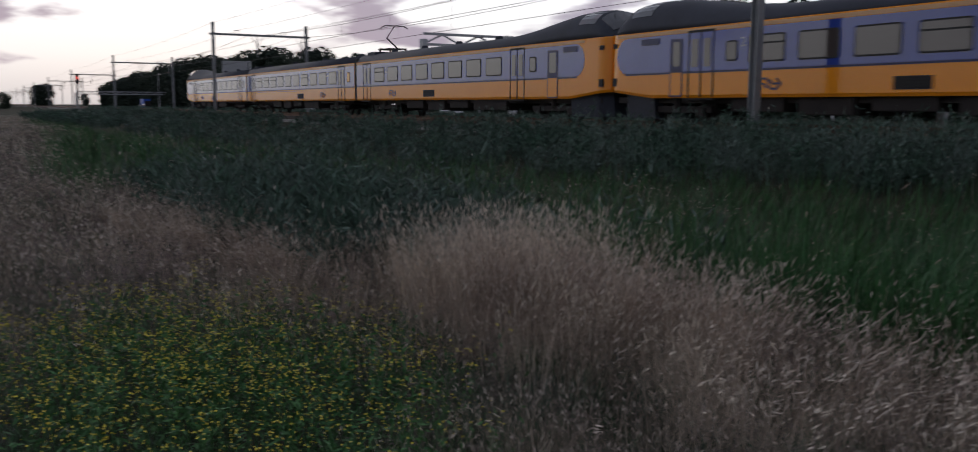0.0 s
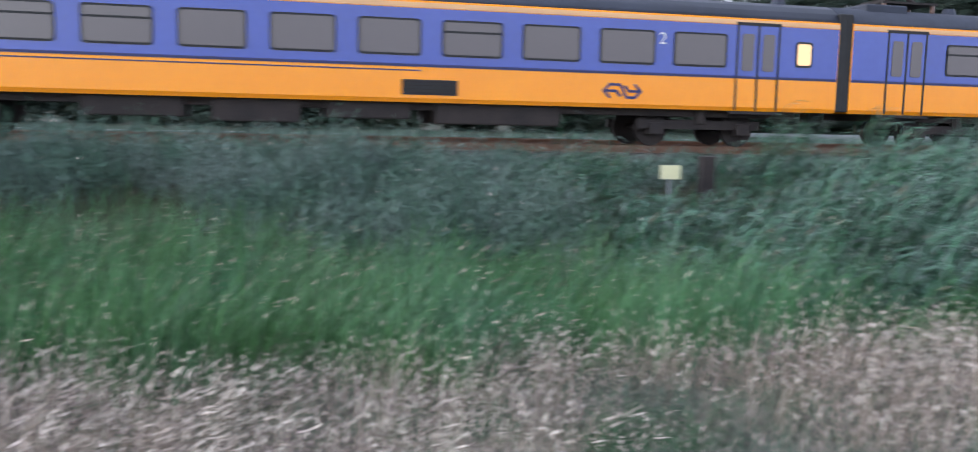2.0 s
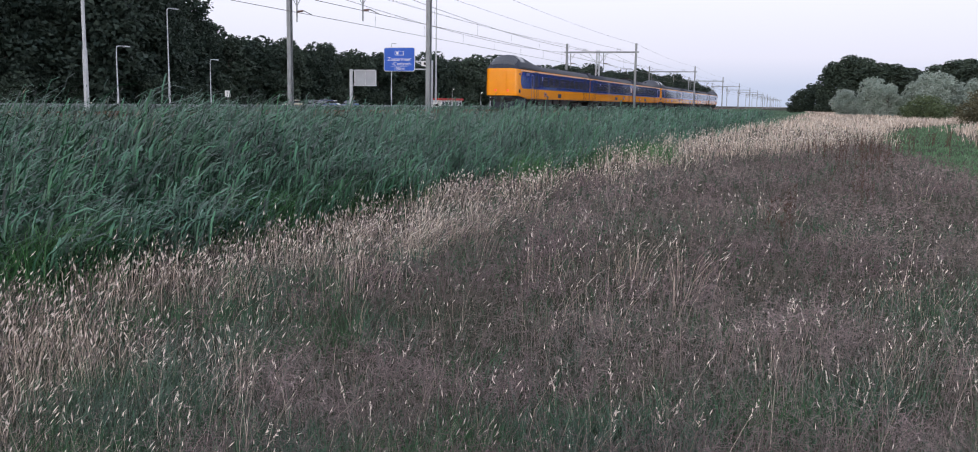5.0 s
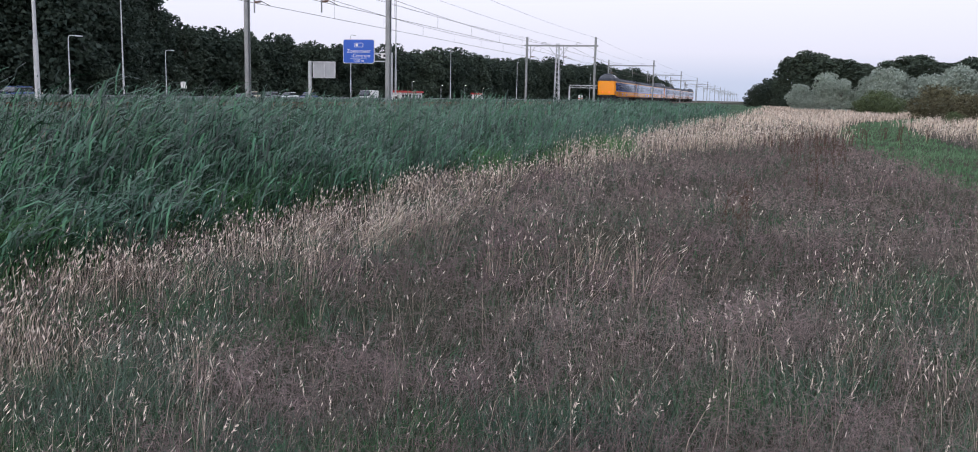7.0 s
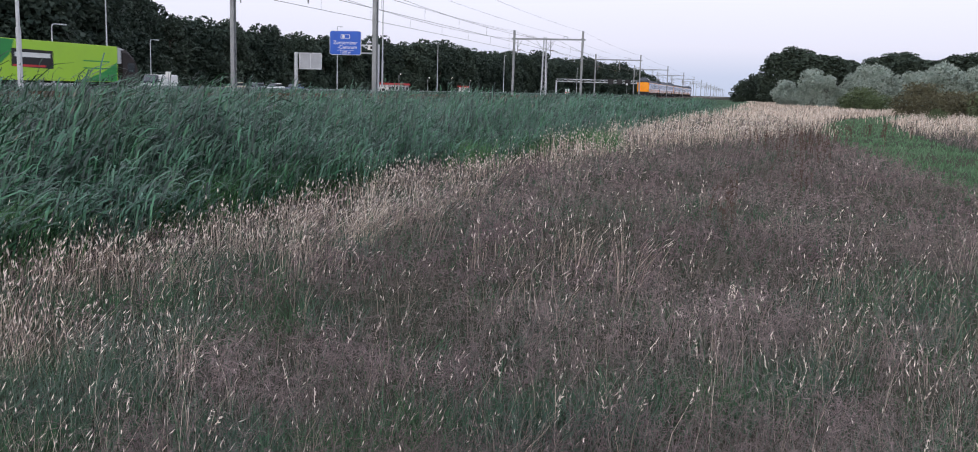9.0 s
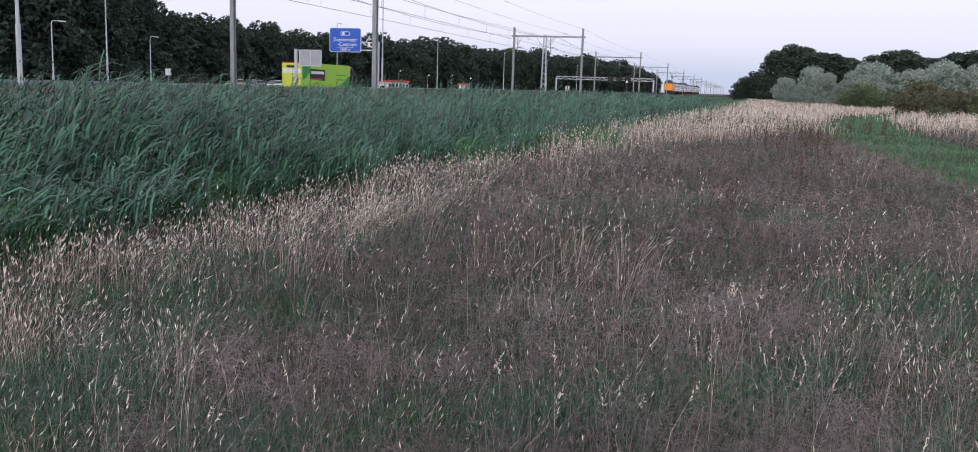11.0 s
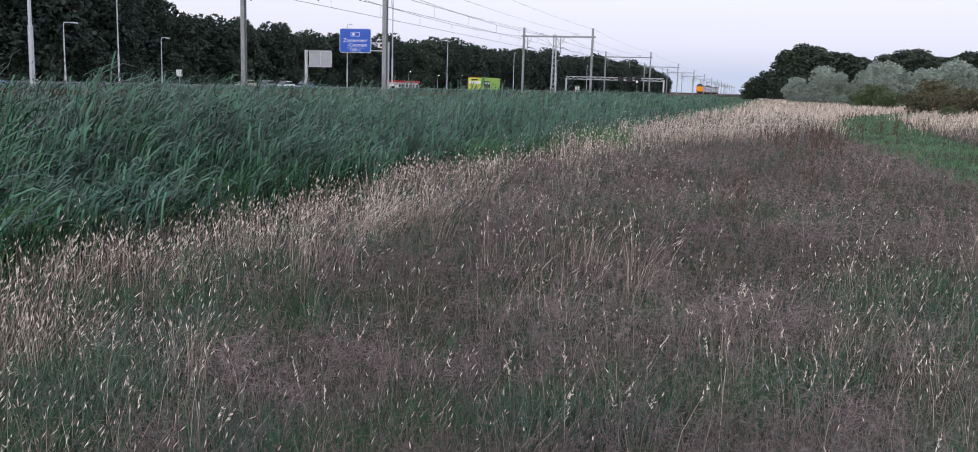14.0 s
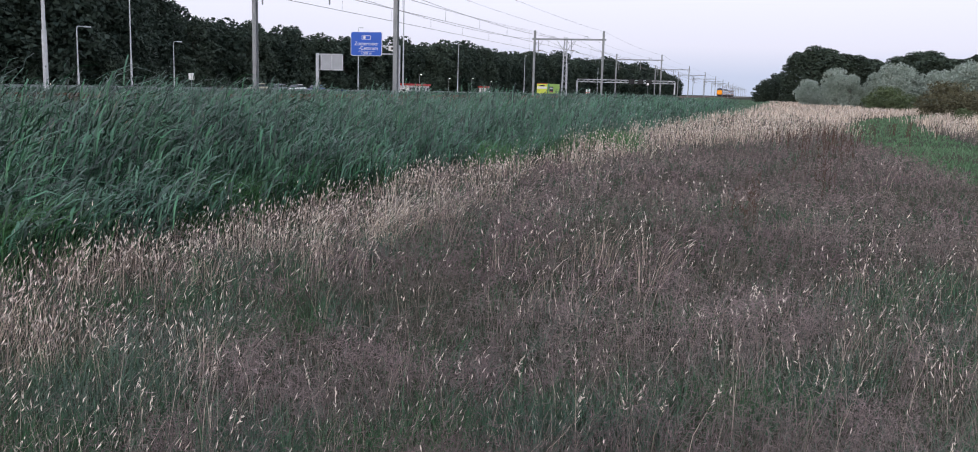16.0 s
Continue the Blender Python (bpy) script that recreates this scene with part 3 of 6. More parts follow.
def nose(car, L, flip):
    """Cab end parts. flip: the tip lies at x = 0, otherwise at x = L."""
    X = (lambda d: d + TIP_REAR) if flip else (lambda d: L - TIP_FRONT - d)
    # windows of the raised cab
    for k0, k1 in ((2.2, 4.3), (7.7, 9.8)):
        bm = loft([[(X(d), y * 1.012, z + 0.01) for y, z in (roof_point(d, k0 + (k1 - k0) * u / 3) for u in range(4))] +
                   [(X(d), y * 0.96, z - 0.03) for y, z in (roof_point(d, k1 - (k1 - k0) * u / 3) for u in range(4))] for d in (1.1, 1.45, 1.85, 2.25)])
        part("cab_side_window", bm, M["dark_pane"], car, "dark side window of the raised cab")
    bm = loft([[(X(d) - (0.012 if not flip else -0.012) * -1, y, z + 0.02) for y, z in (roof_point(d, 3.0 + 6.0 * u / 6) for u in range(7))] +
               [(X(d), y, z - 0.03) for y, z in (roof_point(d, 9.0 - 6.0 * u / 6) for u in range(7))] for d in (0.2, 0.44, 0.68, 0.9)])
    part("windscreen", bm, M["dark_pane"], car, "dark raked windscreen of the raised cab")
    # lamps on the face, black marker boxes on the cheeks
    for s in (-1, 1):
        part("marker_box", box(X(0.4) - 0.12, X(0.4) + 0.12, s * nose_w(0.4) - 0.03, s * nose_w(0.4) + 0.03, 2.85, 3.02), M["black"], car)
        part("buffer_lamp", box(X(0.4) - 0.12, X(0.4) + 0.12, s * nose_w(0.4) - 0.04, s * nose_w(0.4) + 0.04, 1.42, 1.72), M["black"], car)
        f = X(-0.02)
        part("tail_lamp", tube([(f - 0.03, s * 0.52, 1.62), (f + 0.03, s * 0.52, 1.62)], 0.08, 12), M["tail_glow"], car, "red tail lamp")
        part("vent", box(X(2.5) - 0.5, X(2.5) + 0.5, s * (HALF + 0.02) - 0.012, s * (HALF + 0.02) + 0.012, 2.86, 3.08), M["navy"], car)
    # skirt, snow plough and coupling below
    part("plough", loft([[(X(d), y, z) for y, z in ((-w, 0.22), (-w - 0.08, 1.25), (w + 0.08, 1.25), (w, 0.22))] for d, w in ((0.35, 0.75), (0.9, 1.1), (2.6, 1.25))]), M["roof"], car, "dark grey plough under the nose")
    part("coupler", box(min(X(-0.35), X(0.9)), max(X(-0.35), X(0.9)), -0.18, 0.18, 0.75, 1.05, box(min(X(-0.36), X(-0.1)), max(X(-0.36), X(-0.1)), -0.3, 0.3, 0.68, 1.15), 0.02), M["under"], car)
    part("face_door", box(min(X(-0.025), X(0.02)), max(X(-0.025), X(0.02)), -0.42, 0.42, 1.35, 3.25, bevel=0.01), M["orange"], car)


def train_car(L, front, rear, windows, doors, smalls, cab_doors, logos, digits, grilles, splits, panto=None, stripe=None, lamp=False):
    """A car from x = 0 to L. front / rear: which ends carry a cab."""
    car = thing("train_car", "yellow and blue electric intercity train car with dark roof", "train car", group="cars of the train")
    ds = [0.0, 0.03, 0.08, 0.16, 0.28, 0.42, 0.56, 0.7, 1.5, 2.6]
    xs = sorted(set(([TIP_REAR + d for d in ds] if rear else [0.2]) + ([L - TIP_FRONT - d for d in ds] if front else [L - 0.2]) + list(np.linspace(4, L - 4, 12))))

    def dist(x):
        return min(x - TIP_REAR if rear else 99, L - TIP_FRONT - x if front else 99)

    rings = []
    for x in xs:
        d = dist(x)
        w = nose_w(d)
        zb = 0.96 + 0.26 * max(0.0, 1 - d / 2.6)
        half = [(-w + 0.05, zb), (-w, zb + 0.1), (-w, 3.1), (-w, 3.33), (-w + 0.12, 3.40)]
        rings.append([(x, y, z) for y, z in half] + [(x, -y, z) for y, z in half[::-1]])
    part("body", loft(rings), M["orange"], car, "yellow-orange painted body", smooth=False)
    rd = [0.05, 0.12, 0.2, 0.35, 0.5, 0.65, 0.8, 1.0, 1.2, 1.45, 1.8, 2.2, 2.6, 3.1, 3.6, 4.3, 5, 5.8, 6.5, 7.2, 8, 8.7]
    rx = sorted(set(([TIP_REAR + d for d in rd] if rear else [0.2]) + ([L - TIP_FRONT - d for d in rd] if front else [L - 0.2]) + list(np.linspace(10.5, L - 10.5, 4))))
    part("roof", loft([[(x, *roof_point(dist(x), k)) for k in range(13)] for x in rx]), M["roof"], car, "dark grey-blue roof", smooth=True)
    # roof ridges and vents
    lo, hi = (10.5 if rear else 4.0), (L - 10.5 if front else L - 1.5)
    for k in range(4):
        xv = lo + (hi - lo) * k / 3
        part("roof_vent", tube([(xv, -0.45, 3.85), (xv, -0.45, 4.02)], [0.22, 0.16], 10), M["roof"], car)
    if not rear:
        part("roof_box", box(0.9, 2.2, -1.0, 1.0, 3.6, 3.97, bevel=0.05), M["roof"], car)
    # painted bands
    b0, b1 = (1.5 if rear else 0.22), (L - 1.95 if front else L - 0.22)
    for s in (-1, 1):
        r = 0.62
        out = []
        out += [(b0, 1.85)] if not rear else [(b0 + r - r * math.sin(radians(a)), 1.85 + r - r * math.cos(radians(a))) for a in (0, 22, 45, 67, 90)][::1]
        out += [(b0, 3.17)] if not rear else [(b0 + r - r * math.cos(radians(a)), 3.17 - r + r * math.sin(radians(a))) for a in (0, 22, 45, 67, 90)]
        out += [(b1, 3.17)] if not front else [(b1 - r + r * math.sin(radians(a)), 3.17 - r + r * math.cos(radians(a))) for a in (0, 22, 45, 67, 90)]
        out += [(b1, 1.85)] if not front else [(b1 - r + r * math.cos(radians(a)), 1.85 + r - r * math.sin(radians(a))) for a in (0, 22, 45, 67, 90)]
        clean = [p for i, p in enumerate(out) if i == 0 or (abs(p[0] - out[i - 1][0]) + abs(p[1] - out[i - 1][1])) > 1e-4]
        y = s * (HALF + 0.004)
        part("blue_band", plate(clean, y - 0.004, y + 0.004), M["blue"], car, "blue painted window band")
        part("navy_line", box(b0 + (0.5 if rear else 0), b1 - (0.5 if front else 0), y - 0.008, y + 0.008, 1.80, 1.865), M["navy"], car)
        part("eave_stripe", box(b0, b1, y - 0.008, y + 0.008, 3.19, 3.30), M["cream"], car, "pale orange stripe under the roof")
        if stripe:
            part("waist_line", box(stripe[0], stripe[1], y - 0.006, y + 0.006, 1.70, 1.73), M["navy"], car)
    for i, (x0, x1) in enumerate(windows):
        window(car, x0, x1, 2.06, 2.92, i in splits)
    for x0, x1 in smalls:
        window(car, x0, x1, 2.14, 2.80, False, lamp)
    for xc in doors:
        door(car, xc)
    for x0, x1 in cab_doors:
        for s in (-1, 1):
            y = s * (HALF + 0.012)
            c = part("cab_door", plate(rounded(x0, x1, 1.0, 3.0, 0.05), y - 0.006, y + 0.006), M["navy"], car, "narrow crew door")
            part("cab_door_leaf", plate(rounded(x0 + 0.05, x1 - 0.05, 1.05, 1.84, 0.03), y - 0.010, y + 0.010), M["orange"], c)
            part("cab_door_pane", plate(rounded(x0 + 0.15, x1 - 0.15, 2.05, 2.9, 0.05), y - 0.012, y + 0.012), M["pane"], c)
    for x in logos:
        logo(car, x, 1.38)
    for x in digits:
        class_digit(car, x, 2.72)
    for x0, x1 in grilles:
        grille(car, x0, x1)
    for xb in (4.0 if not rear else 4.6, L - (4.0 if not front else 4.6)):
        bogie(car, xb)
    for x0, x1, zz in ((7.4, 9.6, 0.5), (10.2, 12.2, 0.42), (12.8, 14.8, 0.55), (15.4, 18.6, 0.45)):
        part("underfloor_case", box(x0, x1, -1.25, 1.25, zz, 0.97, bevel=0.04), M["under"], car)
    part("underframe", box(1.2, L - 1.2, -1.1, 1.1, 0.78, 1.0), M["under"], car)
    if front:
        nose(car, L, False)
    if rear:
        nose(car, L, True)
    for end, cab in ((0, rear), (L, front)):
        if not cab:
            e = 0.01 if end == 0 else L - 0.19
            part("gangway_bellows", box(e - 0.02, e + 0.2, -1.43, 1.43, 1.0, 3.6, bevel=0.03), M["black"], car, "black gangway bellows")
            part("coupling", box(e, e + 0.22, -0.2, 0.2, 0.7, 1.0), M["under"], car)
    if panto:
        pantograph(car, panto)
    return car


def tail_car():
    return train_car(CAR_END, False, True, [(8.28 + 2 * k, 9.78 + 2 * k) for k in range(8)], [6.1, 24.75], [(7.27, 7.8), (25.68, 26.2)], [(4.55, 5.2)],
                     [9.15], [8.05], [(13.6, 14.75)], (0, 3))


def mid_car(lamp=False):
    return train_car(CAR_MID, False, False, [(3.5 + 2 * k, 5.0 + 2 * k) for k in range(10)], [2.35, 23.9], [(25.0, 25.5)], [], [20.15], [5.25, 21.2], [(14.55, 15.9)], (0, 1, 2, 6),
                     stripe=(3.5, 15.0), lamp=lamp)


def head_car():
    return train_car(CAR_END, True, False, [(3.18 + 1.98 * k, 4.66 + 1.98 * k) for k in range(8)], [1.92, 19.9], [(20.95, 21.5)], [(22.4, 23.2)], [5.85], [4.9], [(10.05, 11.4)], (0,), panto=2.6)


CARS = []
for unit_x, mids in ((0.0, 1), (79.3, 2)):
    x = unit_x
    for make, length in [(tail_car, CAR_END)] + [(mid_car, CAR_MID)] * mids + [(head_car, CAR_END)]:
        CARS.append((make(True) if make is mid_car and unit_x == 0 else make(), x))
        x += length

for car, offset in CARS[1:]:      # only the last car shows its red tail lamps
    for ch in car.children:
        if ch.name.startswith("tail_lamp"):
            ch.data.materials[0] = M["black"]
            ch["label"] = "unlit tail lamp"


def train_at(t):
    return -109.0 + 35.034 * t + 0.15 * t * t


# ---------------------------------------------------------------- highway beyond the line
ROAD_Z = 0.14


def road_z(x):
    return ROAD_Z - 0.85 * float(step(60, 130, np.float64(x)))


def make_road():
    for y0, y1 in ((46.5, 57.5), (61.0, 71.0)):
        low = (lambda x: road_z(x) - ROAD_Z) if y0 < 50 else (lambda x: 0.0)
        bm = loft([[(x, y0, -0.2 + low(x)), (x, y1, -0.2 + low(x)), (x, y1, ROAD_Z - 0.03 + low(x)), (x, (y0 + y1) / 2, ROAD_Z + low(x)), (x, y0, ROAD_Z - 0.03 + low(x))] for x in [-1500, -500, -100, 20, 50, 60, 70, 80, 90, 100, 110, 120, 130, 140, 300, 800, 2500]])
        road = tagged(finish("road", bm, M["asphalt"]), "grey asphalt carriageway of the highway", "road", kind="structure")
        for y in (y0 + 0.7, y1 - 0.7):
            part("edge_line", box(-900, 58 if y0 < 50 else 900, y - 0.07, y + 0.07, ROAD_Z - 0.03, ROAD_Z + 0.006), M["white_line"], road)
        bm = bmesh.new()
        for k in range(-25, 4 if y0 < 50 else 50):
            join(bm, box(k * 12, k * 12 + 3, (y0 + y1) / 2 - 0.07, (y0 + y1) / 2 + 0.07, ROAD_Z - 0.02, ROAD_Z + 0.008))
        tagged(part("lane_dashes", bm, M["white_line"], road), kind="stuff")
    for y in (45.3, 59.2):
        g = thing("guard_rail", "galvanised steel guard rail on posts along the highway", "guard rail", (0, y, 0), "guard rails")
        prof = [(-0.04, 0.62), (0.04, 0.66), (-0.02, 0.77), (0.04, 0.88), (-0.04, 0.92), (-0.07, 0.92), (-0.07, 0.62)]
        part("rail_beam", loft([[(x, a, z) for a, z in prof] for x in np.linspace(30, 420, 12)]), M["steel"], g)
        bm = bmesh.new()
        for k in range(8, 105):
            join(bm, box(k * 4 - 0.05, k * 4 + 0.05, -0.06, 0.02, 0.0, 0.85))
        tagged(part("posts", bm, M["steel"], g), kind="stuff")


make_road()


def street_lamp(x, y, h, arm, r=0.10, glow=False, label="slim grey street lamp post with a short arm"):
    z = float(ground_z(np.array(x), np.array(y)))
    p = thing("street_lamp", label, "street lamp", (x, y, z), "street lamps")
    part("column", tube([(0, 0, 0), (0, 0, h * 0.32), (0, 0, h * 0.321), (0, 0, h - 0.3)], [r, r * 0.95, r * 0.72, r * 0.5], 10), M["steel_pale"], p)
    part("arm", tube([(0, 0, h - 0.3), (arm * 0.1, 0, h - 0.05), (arm * 0.35, 0, h), (arm, 0, h + 0.02)], r * 0.45, 8), M["steel_pale"], p)
    a0, a1 = sorted((arm, arm + math.copysign(0.7, arm)))
    hd = part("head", box(a0, a1, -0.14, 0.14, h - 0.05, h + 0.08, bevel=0.03), M["steel_pale"], p)
    if glow:
        part("lamp_glass", box(a0 + 0.1, a1 - 0.1, -0.1, 0.1, h - 0.10, h - 0.055), M["lamp_glow"], hd)


street_lamp(67.5, 57.8 + 0.6, 6.0, 1.0, 0.09)
street_lamp(101, 67.6 + 5, 6.4, 1.0, 0.09)
street_lamp(43.6, 40.0, 13, 1.2, 0.15, label="tall tapered pale grey highway lamp mast")
street_lamp(96, 39.1, 13.5, 1.2, 0.11, label="tall slim grey highway lamp mast")
for x in (92, 155, 212, 276, 340, 405, -60, -130, -200):
    street_lamp(x, 72.0, 12.0, 1.3, 0.12, label="tall slim grey highway lamp mast")
for x, y in ((-255, 44), (-300, 72)):
    street_lamp(x, y, 9.5, 1.2, 0.1, True, "street lamp with a lit head over the highway")
for x, h in ((238, 5.0), (262, 4.4), (285, 4.8), (306, 4.2)):
    street_lamp(x, 92, h, 0.8, 0.06, True, "low lit lamp post of the service area")


def direction_sign(x):
    p = thing("direction_sign", "blue motorway exit sign with white lettering on a cantilever post", "road sign", (x, 0, 0))
    y0, y1, z0, z1 = 41.3, 45.0, 4.95, 7.5
    plate_ob = part("sign_panel", loft([[(-0.03, y, z) for y, z in rounded(y0, y1, z0, z1, 0.2)], [(0.03, y, z) for y, z in rounded(y0, y1, z0, z1, 0.2)]]), M["sign_blue"], p, "blue sign panel")
    part("border", loft([[(-0.025, y, z) for y, z in rounded(y0 - 0.05, y1 + 0.05, z0 - 0.05, z1 + 0.05, 0.24)], [(0.045, y, z) for y, z in rounded(y0 - 0.05, y1 + 0.05, z0 - 0.05, z1 + 0.05, 0.24)]]), M["white"], p)
    yc = (y0 + y1) / 2

    def put(text, size, y, z):
        letters(text, size, p, M["white"], pose(-0.036, y, z, 90, 0, -90))
    put("Zoetermeer", 0.58, yc, 6.24)
    put("-Centrum", 0.58, yc - 0.25, 5.74)
    put("1200 m", 0.42, yc, 5.18)
    part("rule", box(-0.042, -0.03, yc - 1.0, yc + 1.0, 5.40, 5.43), M["white"], p)
    part("exit_box", loft([[(-0.042, y, z) for y, z in rounded(yc - 0.55, yc + 0.55, 6.68, 7.15, 0.1)], [(-0.03, y, z) for y, z in rounded(yc - 0.55, yc + 0.55, 6.68, 7.15, 0.1)]]), M["white"], p)
    part("exit_field", loft([[(-0.048, y, z) for y, z in rounded(yc - 0.50, yc + 0.50, 6.72, 7.11, 0.08)], [(-0.04, y, z) for y, z in rounded(yc - 0.50, yc + 0.50, 6.72, 7.11, 0.08)]]), M["sign_blue"], p)
    part("exit_symbol", box(-0.056, -0.046, yc + 0.08, yc + 0.36, 6.78, 7.06), M["white"], p)
    put("6", 0.34, yc - 0.25, 6.9)
    part("post", box(-0.18, 0.18, 39.1, 39.5, 0.0, 6.1, bevel=0.02), M["steel_pale"], p)
    for z in (5.15, 6.0):
        part("arm", box(0.06, 0.2, 39.3, 45.0, z - 0.06, z + 0.06), M["steel_pale"], p)
    part("brace", tube([(0.1, 39.4, 5.2), (0.1, 41.3, 6.0)], 0.05, 6), M["steel_pale"], p)
    for yy, zz in ((39.9, 5.75), (38.5, 1.2)):
        part("number_plate", box(-0.26, -0.2, yy - 0.55, yy + 0.45, zz - 0.27, zz + 0.27), M["white"], p, "white plate with a dark bar")
        part("plate_bar", box(-0.275, -0.262, yy - 0.2, yy + 0.15, zz - 0.14, zz + 0.14), M["under"], p)


direction_sign(95.0)


def back_sign(x, y0, y1, z0, z1, label):
    p = thing("road_sign", label, "road sign", (x, 0, 0))
    part("panel", box(-0.02, 0.02, y0, y1, z0, z1, bevel=0.01), M["grey"], p)
    for y in (y0, (y0 + y1) / 2, y1):
        part("stiffener", box(-0.07, -0.02, y - 0.05, y + 0.05, z0 - 0.05, z1 + 0.05), M["steel_pale"], p)
    for z in (z0, z1):
        part("edge_bar", box(-0.07, 0.03, y0 - 0.05, y1 + 0.4, z - 0.05, z + 0.05), M["steel_pale"], p)
    part("post", box(-0.12, 0.12, y1 + 0.3, y1 + 0.55, 0, z1 + 0.08), M["steel_pale"], p)


back_sign(85.0, 41.2, 43.6, 3.1, 4.65, "pale grey back of a framed road sign on one post")
back_sign(-165.0, 39.4, 43.9, 6.9, 9.3, "large grey-blue back of a highway sign")


def gantry(x, y0, y1, z, boards):
    p = thing("sign_gantry", "pale lattice sign gantry spanning the highway", "sign gantry", (x, 0, 0))
    for y in (y0, y1):
        if y is not None:
            part("leg", box(-0.4, 0.4, y - 0.3, y + 0.3, 0, z, bevel=0.03), M["steel_pale"], p)
    for zz in (z - 0.55, z + 0.55):
        part("chord", box(-0.15, 0.15, y0, y1, zz - 0.13, zz + 0.13), M["steel_pale"], p)
    bm = bmesh.new()
    n = max(4, int((y1 - y0) / 2.0))
    for k in range(n):
        a, b = y0 + (y1 - y0) * k / n, y0 + (y1 - y0) * (k + 1) / n
        s = 1 if k % 2 else -1
        tube([(0, a, z + s * 0.5), (0, b, z - s * 0.5)], 0.10, 4, bm)
    tagged(part("bracing", bm, M["steel_pale"], p), kind="stuff")
    for y in boards:
        part("lane_display", box(-0.6, -0.15, y - 1.2, y + 1.2, z - 1.1, z + 1.0, bevel=0.05), M["black"], p, "black matrix lane display")


gantry(399, 37.5, 80.0, 6.5, (48.5, 52.2, 56.0))
gantry(-88, 42.0, 53.0, 8.6, ())
gantry(-430, 40.0, 82.0, 6.5, (50, 56))


def small_sign(x, y, h):
    p = thing("road_sign", "small pale square road sign on a thin post", "road sign", (x, y, 0.1))
    part("post", tube([(0, 0, 0), (0, 0, h)], 0.04, 6), M["steel"], p)
    part("panel", box(-0.03, 0.0, -0.35, 0.35, h - 0.6, h + 0.1, bevel=0.02), M["white"], p)


small_sign(84.5, 58.6, 2.2)
small_sign(330, 40.5, 5.0)

# ---------------------------------------------------------------- vehicles
def wheel(p, x, y, r, w=0.22):
    wh = part("wheel", tube([(x, y - w / 2, r), (x, y + w / 2, r)], r, 20), M["black"], p)
    part("rim", tube([(x, y - w / 2 - 0.01, r), (x, y + w / 2 + 0.01, r)], r * 0.6, 14), M["steel"], wh)


def motor_car(name, label, paint, L=4.4, W=1.78, H=1.45, van=False):
    """Faces +x, stands on z = 0, middle at the origin."""
    p = thing(name, label, "van" if van else "car")
    a = L / 2

    def ring(x, w, z0, z1):
        return [(x, -w, z0 + 0.1), (x, -w, z1 - 0.12), (x, -w + 0.1, z1), (x, w - 0.1, z1), (x, w, z1 - 0.12), (x, w, z0 + 0.1), (x, w - 0.1, z0), (x, -w + 0.1, z0)]
    w = W / 2
    belt = 0.95 if not van else 1.15
    part("body", loft([ring(-a, w * 0.88, 0.3, belt - 0.12), ring(-a + 0.25, w, 0.22, belt), ring(-a * 0.3, w, 0.22, belt), ring(a * 0.35, w, 0.22, belt - 0.02), ring(a - 0.35, w * 0.98, 0.22, belt - 0.2), ring(a, w * 0.84, 0.3, belt - 0.32)]), paint, p, smooth=False)
    if van:
        part("load_body", loft([ring(-a + 0.02, w * 0.97, 0.9, H), ring(-a + 0.3, w * 0.99, 0.9, H + 0.03), ring(a * 0.42, w * 0.97, 0.9, H)]), paint, p)
        cab = [(a * 0.42, w * 0.94, H - 0.02), (a * 0.74, w * 0.9, belt + 0.02)]
        part("windscreen", loft([ring(cab[0][0] + 0.01, cab[0][1], belt - 0.1, cab[0][2]), ring(cab[1][0], cab[1][1], belt - 0.2, cab[1][2])]), M["dark_pane"], p)
    else:
        part("glasshouse", loft([ring(-a + 0.35, w * 0.8, belt - 0.1, belt + 0.05), ring(-a * 0.55, w * 0.78, belt - 0.1, H - 0.03), ring(-0.1, w * 0.8, belt - 0.1, H - 0.02), ring(a * 0.22, w * 0.78, belt - 0.1, H - 0.08), ring(a * 0.55, w * 0.84, belt - 0.15, belt)]), M["dark_pane"], p)
        part("roof_panel", loft([ring(-a * 0.56, w * 0.74, H - 0.09, H - 0.01), ring(-0.1, w * 0.77, H - 0.09, H + 0.01), ring(a * 0.2, w * 0.74, H - 0.12, H - 0.05)]), paint, p)
    for s in (-1, 1):
        for x in (-a * 0.6, a * 0.62):
            wheel(p, x, s * (w - 0.12), 0.32)
        part("tail_light", box(-a - 0.01, -a + 0.06, s * (w * 0.7) - 0.12, s * (w * 0.7) + 0.12, 0.62, 0.8), M["tail_glow"], p)
        part("headlight", box(a - 0.08, a + 0.005, s * (w * 0.62) - 0.14, s * (w * 0.62) + 0.14, 0.5, 0.62), M["white"], p)
        part("mirror", box(a * 0.42, a * 0.42 + 0.12, s * (w + 0.08) - 0.09, s * (w + 0.08) + 0.09, belt - 0.02, belt + 0.12), M["black"], p)
    return p


